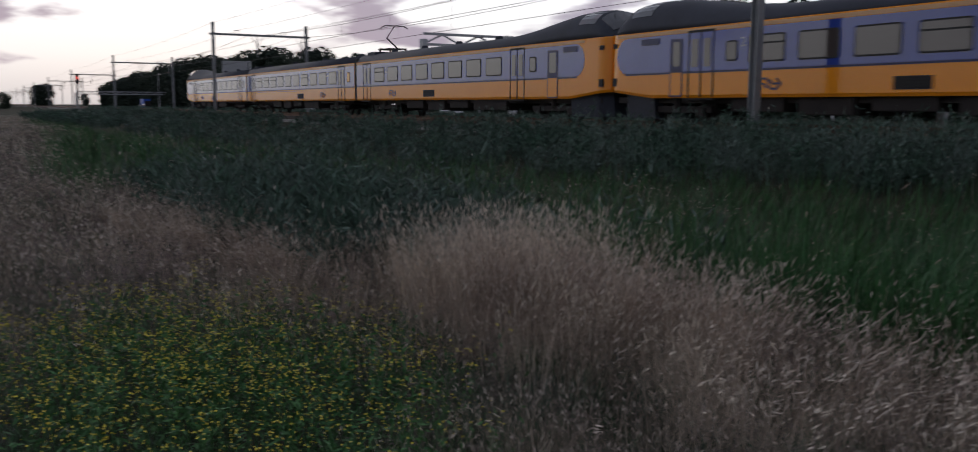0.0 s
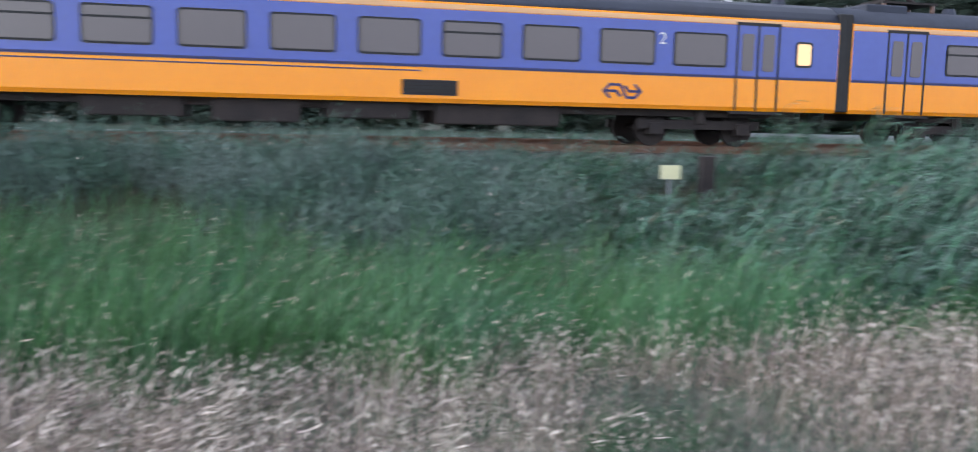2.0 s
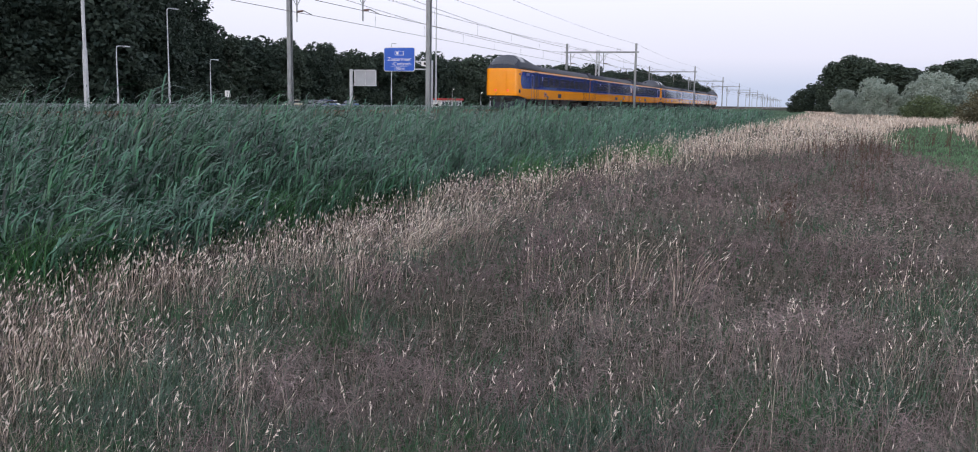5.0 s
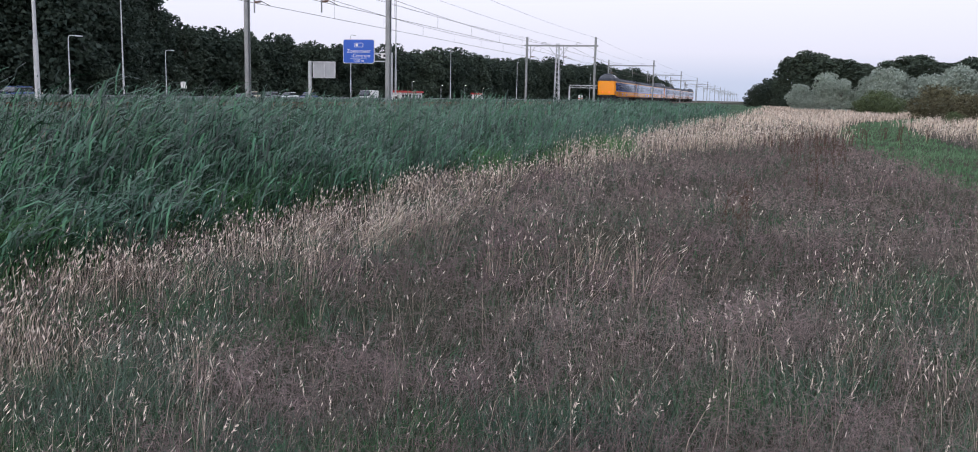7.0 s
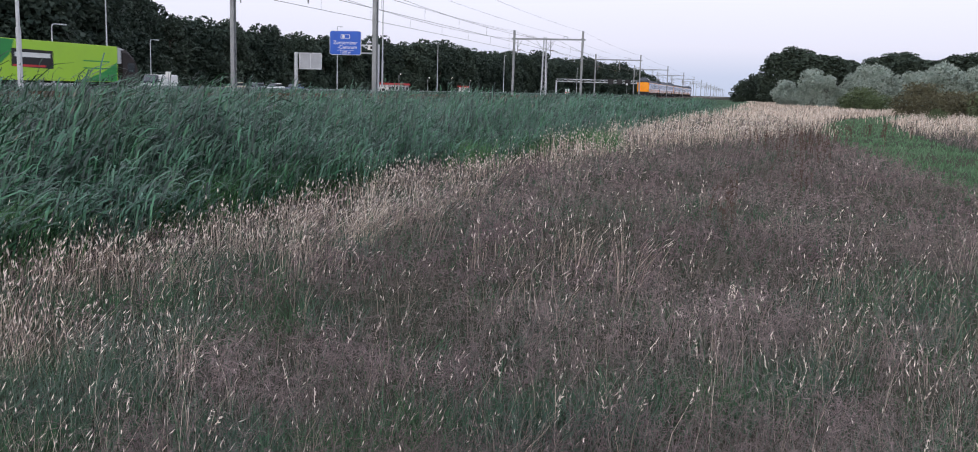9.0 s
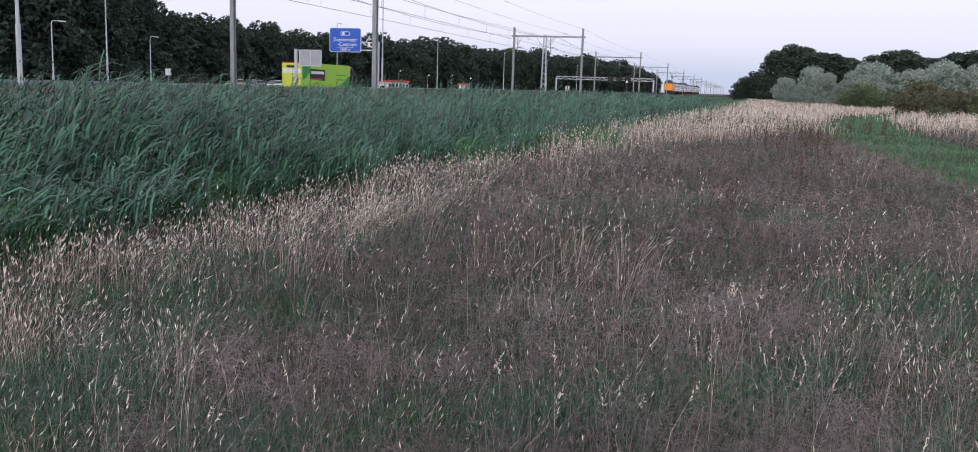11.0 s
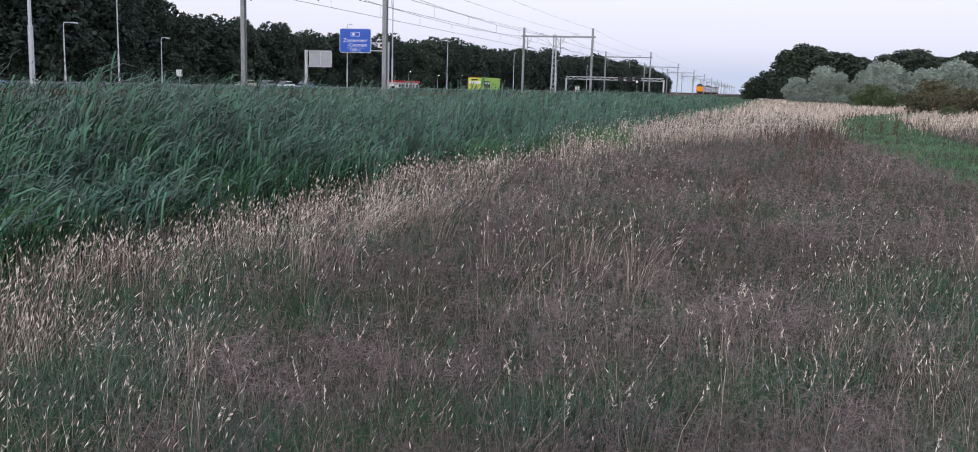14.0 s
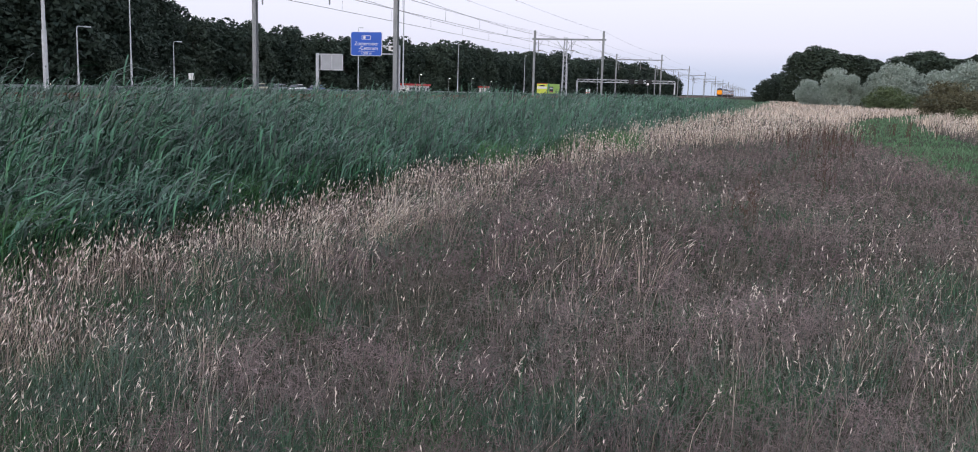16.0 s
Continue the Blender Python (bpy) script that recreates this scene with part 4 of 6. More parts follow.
def lorry():
    """Rear of the trailer at x = 0, its near side at y = 0; stands on z = 0, faces +x."""
    p = thing("articulated_lorry", "lime green articulated lorry with a dark cab", "lorry")
    Y1 = 2.55
    tr = part("trailer", box(0, 13.2, 0, Y1, 1.1, 3.95, bevel=0.03), M["lime"], p, "lime green box trailer")
    part("rear_door", box(-0.05, 0, 0.06, Y1 - 0.06, 1.15, 3.86, bevel=0.01), M["yellow"], tr, "yellow-green rear doors")
    part("rear_band", box(-0.065, -0.05, 0.12, Y1 - 0.12, 2.75, 3.25), M["white"], tr)
    part("rear_box", box(-0.09, -0.05, 0.7, 1.9, 3.35, 3.62), M["black"], tr)
    part("rear_edge", box(-0.03, 0.03, 0, Y1, 3.86, 3.97), M["red"], tr)
    for y in (0.35, Y1 - 0.35):
        part("tail_light", box(-0.14, -0.1, y - 0.22, y + 0.22, 0.86, 1.0), M["tail_glow"], tr)
    part("bumper", box(-0.12, 0.1, 0.1, Y1 - 0.1, 0.7, 1.05), M["under"], tr)
    part("green_sweep", plate([(0.15, 2.0), (1.0, 2.2), (1.9, 2.9), (2.3, 3.9), (0.15, 3.9)], -0.012, 0.004), M["dgreen"], tr, "deep green painted sweep")
    part("green_foot", plate([(8.2, 1.15), (13.1, 1.15), (13.1, 2.7), (11.5, 1.9), (9.8, 1.35)], -0.012, 0.004), M["dgreen"], tr, "deep green painted foot")
    pl = part("dark_panel", plate([(2.0, 2.05), (6.0, 1.95), (6.0, 3.25), (2.0, 3.3)], -0.016, 0.004), M["black"], tr, "black picture panel")
    part("panel_bars", box(2.3, 5.7, -0.024, -0.01, 2.72, 3.05), M["white"], pl)
    part("panel_bar", box(2.1, 5.2, -0.024, -0.01, 2.05, 2.2), M["red"], pl)
    for z in (2.65, 2.1):
        part("faint_line", box(9.2, 12.2, -0.01, 0.004, z, z + 0.09), M["dgreen"], tr)
    part("side_guard", box(3.5, 9.5, 0.06, 0.10, 0.55, 0.95), M["steel_pale"], tr)
    for x in (1.6, 2.9, 4.2):
        for y in (0.2, Y1 - 0.2):
            wheel(p, x, y, 0.5, 0.36)
    cab = part("cab", loft([[(x, y, z) for y, z in ((0.05, z0), (0.05, z1 - 0.3), (0.25, z1), (Y1 - 0.25, z1), (Y1 - 0.05, z1 - 0.3), (Y1 - 0.05, z0))] for x, z0, z1 in ((13.9, 0.9, 3.8), (14.6, 0.6, 3.75), (15.5, 0.45, 3.1), (15.85, 0.5, 2.4), (15.95, 0.5, 1.4))]), M["under"], p, "dark lorry cab")
    part("wind_deflector", loft([[(x, y, z) for y, z in ((0.2, 2.6), (0.2, z1), (Y1 - 0.2, z1), (Y1 - 0.2, 2.6))] for x, z1 in ((13.5, 3.9), (14.2, 3.8), (15.0, 3.2))]), M["steel_pale"], cab)
    part("side_window", box(14.5, 15.4, 0.02, 0.06, 1.95, 2.7, bevel=0.01), M["dark_pane"], cab)
    part("windscreen", loft([[(15.58, 0.15, 2.1), (15.58, Y1 - 0.15, 2.1)], [(15.95, 0.15, 2.0), (15.95, Y1 - 0.15, 2.0)], [(15.55, 0.15, 3.0), (15.55, Y1 - 0.15, 3.0)]], closed=False, caps=False), M["dark_pane"], cab)
    part("chassis", box(9.5, 15.6, 0.6, Y1 - 0.6, 0.6, 1.1), M["under"], p)
    for x in (11.6, 15.0):
        for y in (0.2, Y1 - 0.2):
            wheel(p, x, y, 0.5, 0.34)
    return p


LORRY = lorry()
VAN = motor_car("delivery_van", "white delivery van on the highway", M["white"], 5.0, 1.9, 1.95, True)
GREY_CAR = motor_car("car", "silver-grey car driving on the highway", M["cargrey"])
BLUE_CAR = motor_car("car", "dark blue car driving on the highway", M["carblue"])
LATE_CAR = motor_car("car", "blue-grey car driving on the highway", M["carblue"], 4.5)
for x, y, paint, lab in ((126, 61.5 + 14, "beige", "pale beige car standing in a queue"), (133, 76, "cargrey", "grey car standing in a queue"), (139, 76, "white", "white car standing in a queue"),
                         (146, 76, "carblue", "dark blue car standing in a queue"), (262, 80, "white", "white car parked by the service area")):
    c = motor_car("car", lab, M[paint])
    c["group"] = "standing cars"
    c.matrix_basis = pose(x, y, 0.3, 0, 0, 180)
    c.matrix_basis.translation.z = 0.06


def shed(x0, x1, y):
    p = thing("service_shed", "long low white shed with a red roof edge", "building", (0, y, 0))
    part("wall", box(x0, x1, 0, 2, 0, 1.9), M["white"], p)
    part("roof", box(x0 - 0.3, x1 + 0.3, -0.3, 2.3, 1.9, 2.35), M["red"], p, "red roof edge")
    for k in range(6):
        xa = x0 + (x1 - x0) * (k + 0.2) / 6
        part("window", box(xa, xa + (x1 - x0) / 10, -0.03, 0.0, 0.8, 1.5), M["dark_pane"], p)


shed(190, 203, 76)
shed(252, 254.5, 77)


def service_board(x, y):
    p = thing("warning_cabinet", "white upright cabinet with a red stripe", "cabinet", (x, y, 0.2))
    part("casing", box(-0.5, 0.5, -0.4, 0.4, 0, 2.0, bevel=0.03), M["white"], p)
    part("stripe", box(-0.51, 0.1, -0.41, 0.41, 1.1, 1.3), M["red"], p)


service_board(205, 38.5)


def highway_truck(x, y, dark):
    """A lorry far down the road."""
    p = thing("lorry", "distant lorry seen from behind on the highway", "lorry", (x, y, ROAD_Z))
    part("box", box(0, 9, -1.25, 1.25, 0.9, 3.8, bevel=0.04), M["sign_blue" if not dark else "under"], p)
    part("cab", box(9.2, 11, -1.2, 1.2, 0.6, 3.0, bevel=0.2), M["under"], p)
    for y2 in (-0.9, 0.9):
        part("tail_light", box(-0.05, 0, y2 - 0.25, y2 + 0.25, 2.6, 3.0), M["tail_glow"], p)
        for x2 in (1.5, 7, 10):
            wheel(p, x2, y2, 0.5, 0.3)


highway_truck(-420, 66, False)

# ---------------------------------------------------------------- trees
def leaf_cloud(rng, centres, sizes, per, leaf, squash=0.8):
    """Small two-sided leaves scattered through clumps; gives vertex and triangle arrays."""
    vs = []
    for c, s in zip(centres, sizes):
        n = int(per * s * s)
        d = rng.normal(size=(n, 3))
        d /= np.linalg.norm(d, axis=1)[:, None]
        r = s * rng.uniform(0.55, 1.05, n) ** 0.6
        p = np.array(c) + d * r[:, None] * np.array([1, 1, squash])
        a = rng.normal(size=(n, 3))
        a /= np.linalg.norm(a, axis=1)[:, None]
        b = np.cross(a, rng.normal(size=(n, 3)))
        b /= np.linalg.norm(b, axis=1)[:, None]
        k = leaf * rng.uniform(0.6, 1.3, n)[:, None]
        vs.append(np.stack([p - a * k, p + a * k * 0.4 + b * k * 0.8, p + a * k * 0.7 - b * k * 0.7], 1).reshape(-1, 3))
    v = np.concatenate(vs)
    return v, np.arange(len(v)).reshape(-1, 3)


def crown_mesh(name, v, t, material, parent):
    ob = arrays(name, v, t, material, "", "")
    for k in ("kind",):
        if k in ob:
            del ob[k]
    ob.parent = parent
    return ob


def tree(seed, h, w, material, label, base=0.12, clumps=34, per=34, leaf=0.42, shape="oval"):
    rng = np.random.default_rng(seed)
    p = thing("tree", label, "tree", group="trees beyond the highway")
    top = h * 0.8
    bends = [(rng.uniform(-0.25, 0.25), rng.uniform(-0.25, 0.25), z) for z in (0, h * 0.2, h * 0.45, top)]
    bends[0] = (0, 0, -0.3)
    part("trunk", tube(bends, [0.028 * h * 0.6, 0.022 * h * 0.6, 0.015 * h * 0.6, 0.03], 8), M["bark"], p)
    bm = bmesh.new()
    cs, ss = [], []
    for k in range(clumps):
        u = base + (0.97 - base) * (k + rng.uniform(0, 1)) / clumps
        if shape == "poplar":
            rad = w * 0.5 * (math.sin(math.pi * min(1, u ** 0.7)) ** 0.6 * 0.9 + 0.1)
        else:
            rad = w * 0.5 * math.sqrt(max(0.06, 1 - ((u - 0.52) / 0.52) ** 2))
        a = rng.uniform(0, 2 * math.pi)
        q = rad * rng.uniform(0.35, 0.95)
        c = (q * math.cos(a), q * math.sin(a), h * u)
        cs.append(c)
        ss.append(w * rng.uniform(0.15, 0.26))
        if k % 3 == 0:
            z0 = max(h * 0.12, h * u - q * 0.9)
            tube([(0, 0, z0), (c[0] * 0.5, c[1] * 0.5, (z0 + c[2]) / 2 + 0.1), c], [0.012 * h * 0.5, 0.007 * h * 0.5, 0.02], 5, bm)
    part("branchwork", bm, M["bark"], p)
    v, t = leaf_cloud(rng, cs, ss, per, leaf)
    crown_mesh("crown", v, t, material, p)
    return p


DARK = [tree(11 + k, 16, 9.0 + k * 0.6, M["leaf"] if k % 3 else M["leaf2"], "tall dark green broadleaf tree in a row", 0.03, 60, 26, 0.42) for k in range(4)]
FINE = [tree(21 + k, 16, 9.5, M["leaf"], "tall dark green broadleaf tree with a dense crown", 0.03, 70, 50, 0.30) for k in range(2)]
rng = np.random.default_rng(5)
used = set()


def plant(proto, x, y, h, w=1.0, base_h=16.0, z=None):
    s = h / base_h
    z = float(ground_z(np.array(float(x)), np.array(float(y)))) if z is None else z
    m = Matrix.Translation((x, y, z)) @ Matrix.Rotation(rng.uniform(0, 6.28), 4, "Z") @ Matrix.Diagonal((s * w, s * w, s, 1))
    if proto.name in used:
        return copy_thing(proto, m)
    used.add(proto.name)
    proto.matrix_basis = m
    return proto


def wood_row():
    xs = np.array([-700, -560, -430, -330, -240, -215, -160, -110, -40, 20, 60, 85, 122, 140, 152, 158, 180, 220, 260, 300, 345, 360, 390, 450, 560, 700, 820])
    hs = 1.05 * np.array([14, 18, 18.5, 18, 16, 12, 15.5, 15.5, 14, 15, 18, 19, 17, 18, 18.6, 15.2, 15.6, 15.0, 14.6, 16.5, 16.5, 12.5, 17, 18.5, 20, 19, 12])
    ys = np.array([84, 84, 82, 82, 82, 100, 100, 98, 98, 96, 95, 95, 96, 116, 117, 118, 120, 120, 118, 104, 102, 100, 100, 98, 88, 80, 72])
    x = -690.0
    k = 0
    backs = []
    while x < 810:
        h = float(np.interp(x, xs, hs)) * rng.uniform(0.90, 1.04)
        y = float(np.interp(x, xs, ys)) + rng.uniform(-2, 3)
        if not (-222 < x < -205 or 350 < x < 362):
            plant(FINE[k % 2] if 50 < x < 165 else DARK[k % 4], x, y, h, rng.uniform(1.0, 1.2))
            if 40 < x < 420 or x < -215:
                backs.append((x + 3, y + 10, h * rng.uniform(0.84, 0.97), 1.2))
                backs.append((x, y + 4, h * rng.uniform(0.45, 0.6), 1.9))
            if 40 < x < 330 and k % 2 == 0:
                plant(BUSHES[(k // 2) % 2], x + 2, y - 6, rng.uniform(3.5, 6.5), 1.0, 6.0)
        far = abs(x)
        x += rng.uniform(5.5, 7.5) if far < 200 else rng.uniform(7, 9) if far < 420 else rng.uniform(10, 13)
        k += 1
    # the closed depth of the wood behind its first row
    crowns = []
    for px, py, ph, pw in backs:
        me = next(c for c in DARK[int(rng.integers(4))].children if c.name.startswith("crown")).data
        v = np.empty(len(me.vertices) * 3, dtype=np.float32)
        me.vertices.foreach_get("co", v)
        v = v.reshape(-1, 3, 3)[rng.permutation(len(v) // 9)[:700]].copy()
        mid = v.mean(1, keepdims=True)
        v = (mid + (v - mid) * 1.8) * np.array([ph / 16 * pw, ph / 16 * pw, ph / 16])
        crowns.append((v + np.array([px, py, 0.05])).reshape(-1, 3))
    v = np.concatenate(crowns)
    arrays("wood_depth", v, np.arange(len(v)).reshape(-1, 3), M["leaf"], "dark inner depth of the roadside wood", "wood")


BUSHES = [tree(61 + k, 6, 6.5, M["leaf2"], "dark rounded shrub before the wood", 0.03, 36, 22, 0.36) for k in range(2)]
wood_row()
WILLOW = [tree(31 + k, 9, 7.6, M["willow"], "silver-leaved willow at the edge of the field", 0.02, 64, 60, 0.24) for k in range(2)]
# distance haze on the poplars comes from the lightened leaf2 colour
POPLAR = [tree(41 + k, 16, 7.5, M["leaf2"], "tall dark poplar behind the willows", 0.02, 70, 40, 0.36, "poplar") for k in range(2)]
OLIVE = tree(51, 5, 8.0, M["olive"], "olive-brown leafy bush at the field edge", 0.05, 40, 40, 0.22)
BUSH = tree(52, 5, 7.0, M["bush"], "rounded green bush at the field edge", 0.05, 40, 40, 0.22)


def at(az, r):
    a = radians(az)
    return -math.sin(a) * r, math.cos(a) * r


def right_grove():
    for az, r, el in ((-91.7, 262, 2.25), (-92.5, 260, 2.6), (-93.3, 258, 2.7), (-94.1, 258, 2.75), (-94.9, 262, 2.65), (-95.6, 260, 2.45), (-96.3, 255, 2.2),
                      (-97.2, 250, 2.3), (-98.0, 250, 2.55), (-98.8, 246, 2.6), (-99.6, 244, 2.55), (-100.4, 240, 2.5), (-101.2, 236, 2.5), (-102.2, 230, 2.6), (-103.2, 225, 2.6), (-104.2, 225, 2.6)):
        plant(POPLAR[int(rng.integers(2))], *at(az, r), 1.6 + r * math.tan(radians(el + 0.12)), 1.35, 15.0)
    for az, r, el in ((-89.6, 300, 0.8), (-90.1, 300, 1.15), (-90.7, 298, 1.3), (-91.3, 295, 1.1)):
        plant(DARK[int(rng.integers(4))], *at(az, r), 1.6 + r * math.tan(radians(el)), 1.2)
    for az, r, el in ((-92.4, 190, 0.75), (-93.1, 186, 0.95), (-93.9, 182, 1.25), (-94.7, 180, 1.55), (-95.4, 182, 1.35), (-96.2, 178, 1.75), (-97.0, 176, 2.3), (-97.6, 176, 2.75), (-98.3, 178, 2.2),
                      (-99.3, 172, 1.9), (-100.1, 165, 2.0), (-100.8, 160, 2.5), (-101.6, 158, 2.4), (-102.6, 156, 2.3), (-103.6, 156, 2.4)):
        plant(WILLOW[int(rng.integers(2))], *at(az, r), 1.6 + r * math.tan(radians(el * 1.02 + 0.12)), 0.85 + 0.3 * rng.uniform(), 8.3)
    for az, r, el, pr in ((-96.6, 150, 0.6, BUSH), (-95.9, 158, 0.5, BUSH), (-97.4, 146, 0.75, BUSH), (-99.6, 120, 0.9, OLIVE), (-100.7, 112, 1.0, OLIVE), (-102.0, 108, 1.1, OLIVE), (-100.6, 84, -0.05, BUSH), (-103.4, 100, 1.2, BUSH)):
        plant(pr, *at(az, r), 1.6 + r * math.tan(radians(el)), 1.1, 5.0)
    for az, r, el in ((89.0, 420, 0.95), (88.3, 425, 0.7), (86.6, 400, 1.15), (86.2, 405, 1.0), (91.2, 400, 1.9), (92.0, 395, 2.0), (84.2, 520, 0.6)):
        plant(DARK[int(rng.integers(4))], *at(az, r), 1.6 + r * math.tan(radians(el)), 1.1)


right_grove()


# ---------------------------------------------------------------- grasses and reeds
G = np.random.default_rng(77)


def spread(n, r0, r1, az0=-108.0, az1=95.0, power=1.0):
    """Places round the standpoint, denser near it; az: degrees to the left of the track's normal."""
    az = np.radians(G.uniform(az0, az1, n))
    u = G.uniform(0, 1, n) ** power
    r = np.exp(np.log(r0) + u * (np.log(r1) - np.log(r0)))
    return -np.sin(az) * r, np.cos(az) * r


PH = np.random.default_rng(3).uniform(0, 6.28, (12, 3))


def patchy(x, y, scale, k):
    """Smooth noise, about -1 to 1."""
    v = np.zeros_like(x)
    for i in range(4):
        a = PH[(k + i) % 12]
        f = (1.0 + 0.55 * i) / scale
        v += np.sin(f * (x * math.cos(a[0]) + y * math.sin(a[0])) * 6.28 + a[1] + 1.2 * np.sin(f * 3.1 * (y * math.cos(a[2]) - x * math.sin(a[2])) + a[0]))
    return v / 2.6


def brown_edge(x):
    """Where the bleached strip along the reeds begins."""
    return np.interp(x, [-60, -3, 2, 4, 12, 22, 30, 39, 44, 60], [-9, -9, 1.5, 3.4, 4.5, 3.1, 0.6, -2.2, -9, -30])


def weed_edge(x):
    """Where the tall dark growth of the railway bank begins, west of the reeds."""
    return np.interp(x, [-120, -60, -32, -17, -10, -3, 2], [7.0, 9.5, 12.5, 15.5, 16.5, 16.2, 14.0])


def path_mask(x, y):
    mid = np.interp(x, [16, 21, 30, 38, 48, 62, 80, 120], [-4.6, -5.4, -5.6, -5.5, -5.9, -7.2, -9.9, -20.5])
    half = np.interp(x, [16, 21, 30, 48, 80, 120], [0.8, 1.5, 1.9, 2.1, 1.8, 1.8])
    return (np.abs(y - mid) < half) & (x > 16) & (x < 125)


WIND = (1.0, -0.38)      # the way the wind bends the stalks


def blades(x, y, h, w, lean, wind=0.0, z=None, droop=0.0, turn=None):
    """Curved blades of two segments: vertex and triangle arrays."""
    n = len(x)
    z = ground_z(x, y) - 0.02 if z is None else z
    a = G.uniform(0, 2 * np.pi, n) if turn is None else turn
    dx, dy = np.cos(a) * lean + wind * WIND[0], np.sin(a) * lean + wind * WIND[1]
    o = G.uniform(0, np.pi, n)
    sx, sy = np.cos(o) * w / 2, np.sin(o) * w / 2
    b = np.stack([x, y, z], 1)
    s = np.stack([sx, sy, np.zeros(n)], 1)
    mid = b + np.stack([dx * 0.32, dy * 0.32, h * 0.58], 1)
    tip = b + np.stack([dx, dy, h * (1 - droop)], 1)
    v = np.stack([b - s, b + s, mid - s * 0.8, mid + s * 0.8, tip], 1).reshape(-1, 3)
    i = np.arange(n)[:, None] * 5
    t = np.concatenate([i + np.array([[0, 1, 3]]), i + np.array([[0, 3, 2]]), i + np.array([[2, 3, 4]])])
    return v, t, tip, mid


def spikes(p, d, length, w):
    """Slender seed heads: flat diamonds at p along d."""
    n = len(p)
    d = d / np.linalg.norm(d, axis=1)[:, None]
    q = np.cross(d, G.normal(size=(n, 3)))
    q /= np.linalg.norm(q, axis=1)[:, None]
    L, W = np.reshape(length, (-1, 1)), np.reshape(w, (-1, 1))
    v = np.stack([p, p + d * L * 0.45 + q * W / 2, p + d * L, p + d * L * 0.45 - q * W / 2], 1).reshape(-1, 3)
    i = np.arange(n)[:, None] * 4
    return v, np.concatenate([i + np.array([[0, 1, 2]]), i + np.array([[0, 2, 3]])])


def stack(*sets):
    vs, ts, k = [], [], 0
    for v, t in sets:
        vs.append(v)
        ts.append(t + k)
        k += len(v)
    return np.concatenate(vs), np.concatenate(ts)


def lod(x, y, near):
    """Width of a blade: its true width, or wider far off where single blades merge."""
    r = np.hypot(x, y)
    return np.maximum(near, r * 0.00062)


def keep(mask, *cols):
    return [c[mask] for c in cols]


def tufts(cx, cy, per, sigma):
    """Blades gathered in tufts: places, the way each blade leans out of its tuft, and the tuft's vigour."""
    n = len(cx)
    s = np.repeat(np.broadcast_to(sigma, (n,)), per)
    ox, oy = G.normal(0, 1, n * per) * s, G.normal(0, 1, n * per) * s
    vigour = np.repeat(G.uniform(0, 1, n), per)
    return np.repeat(cx, per) + ox, np.repeat(cy, per) + oy, np.arctan2(oy, ox) + G.normal(0, 0.5, n * per), vigour


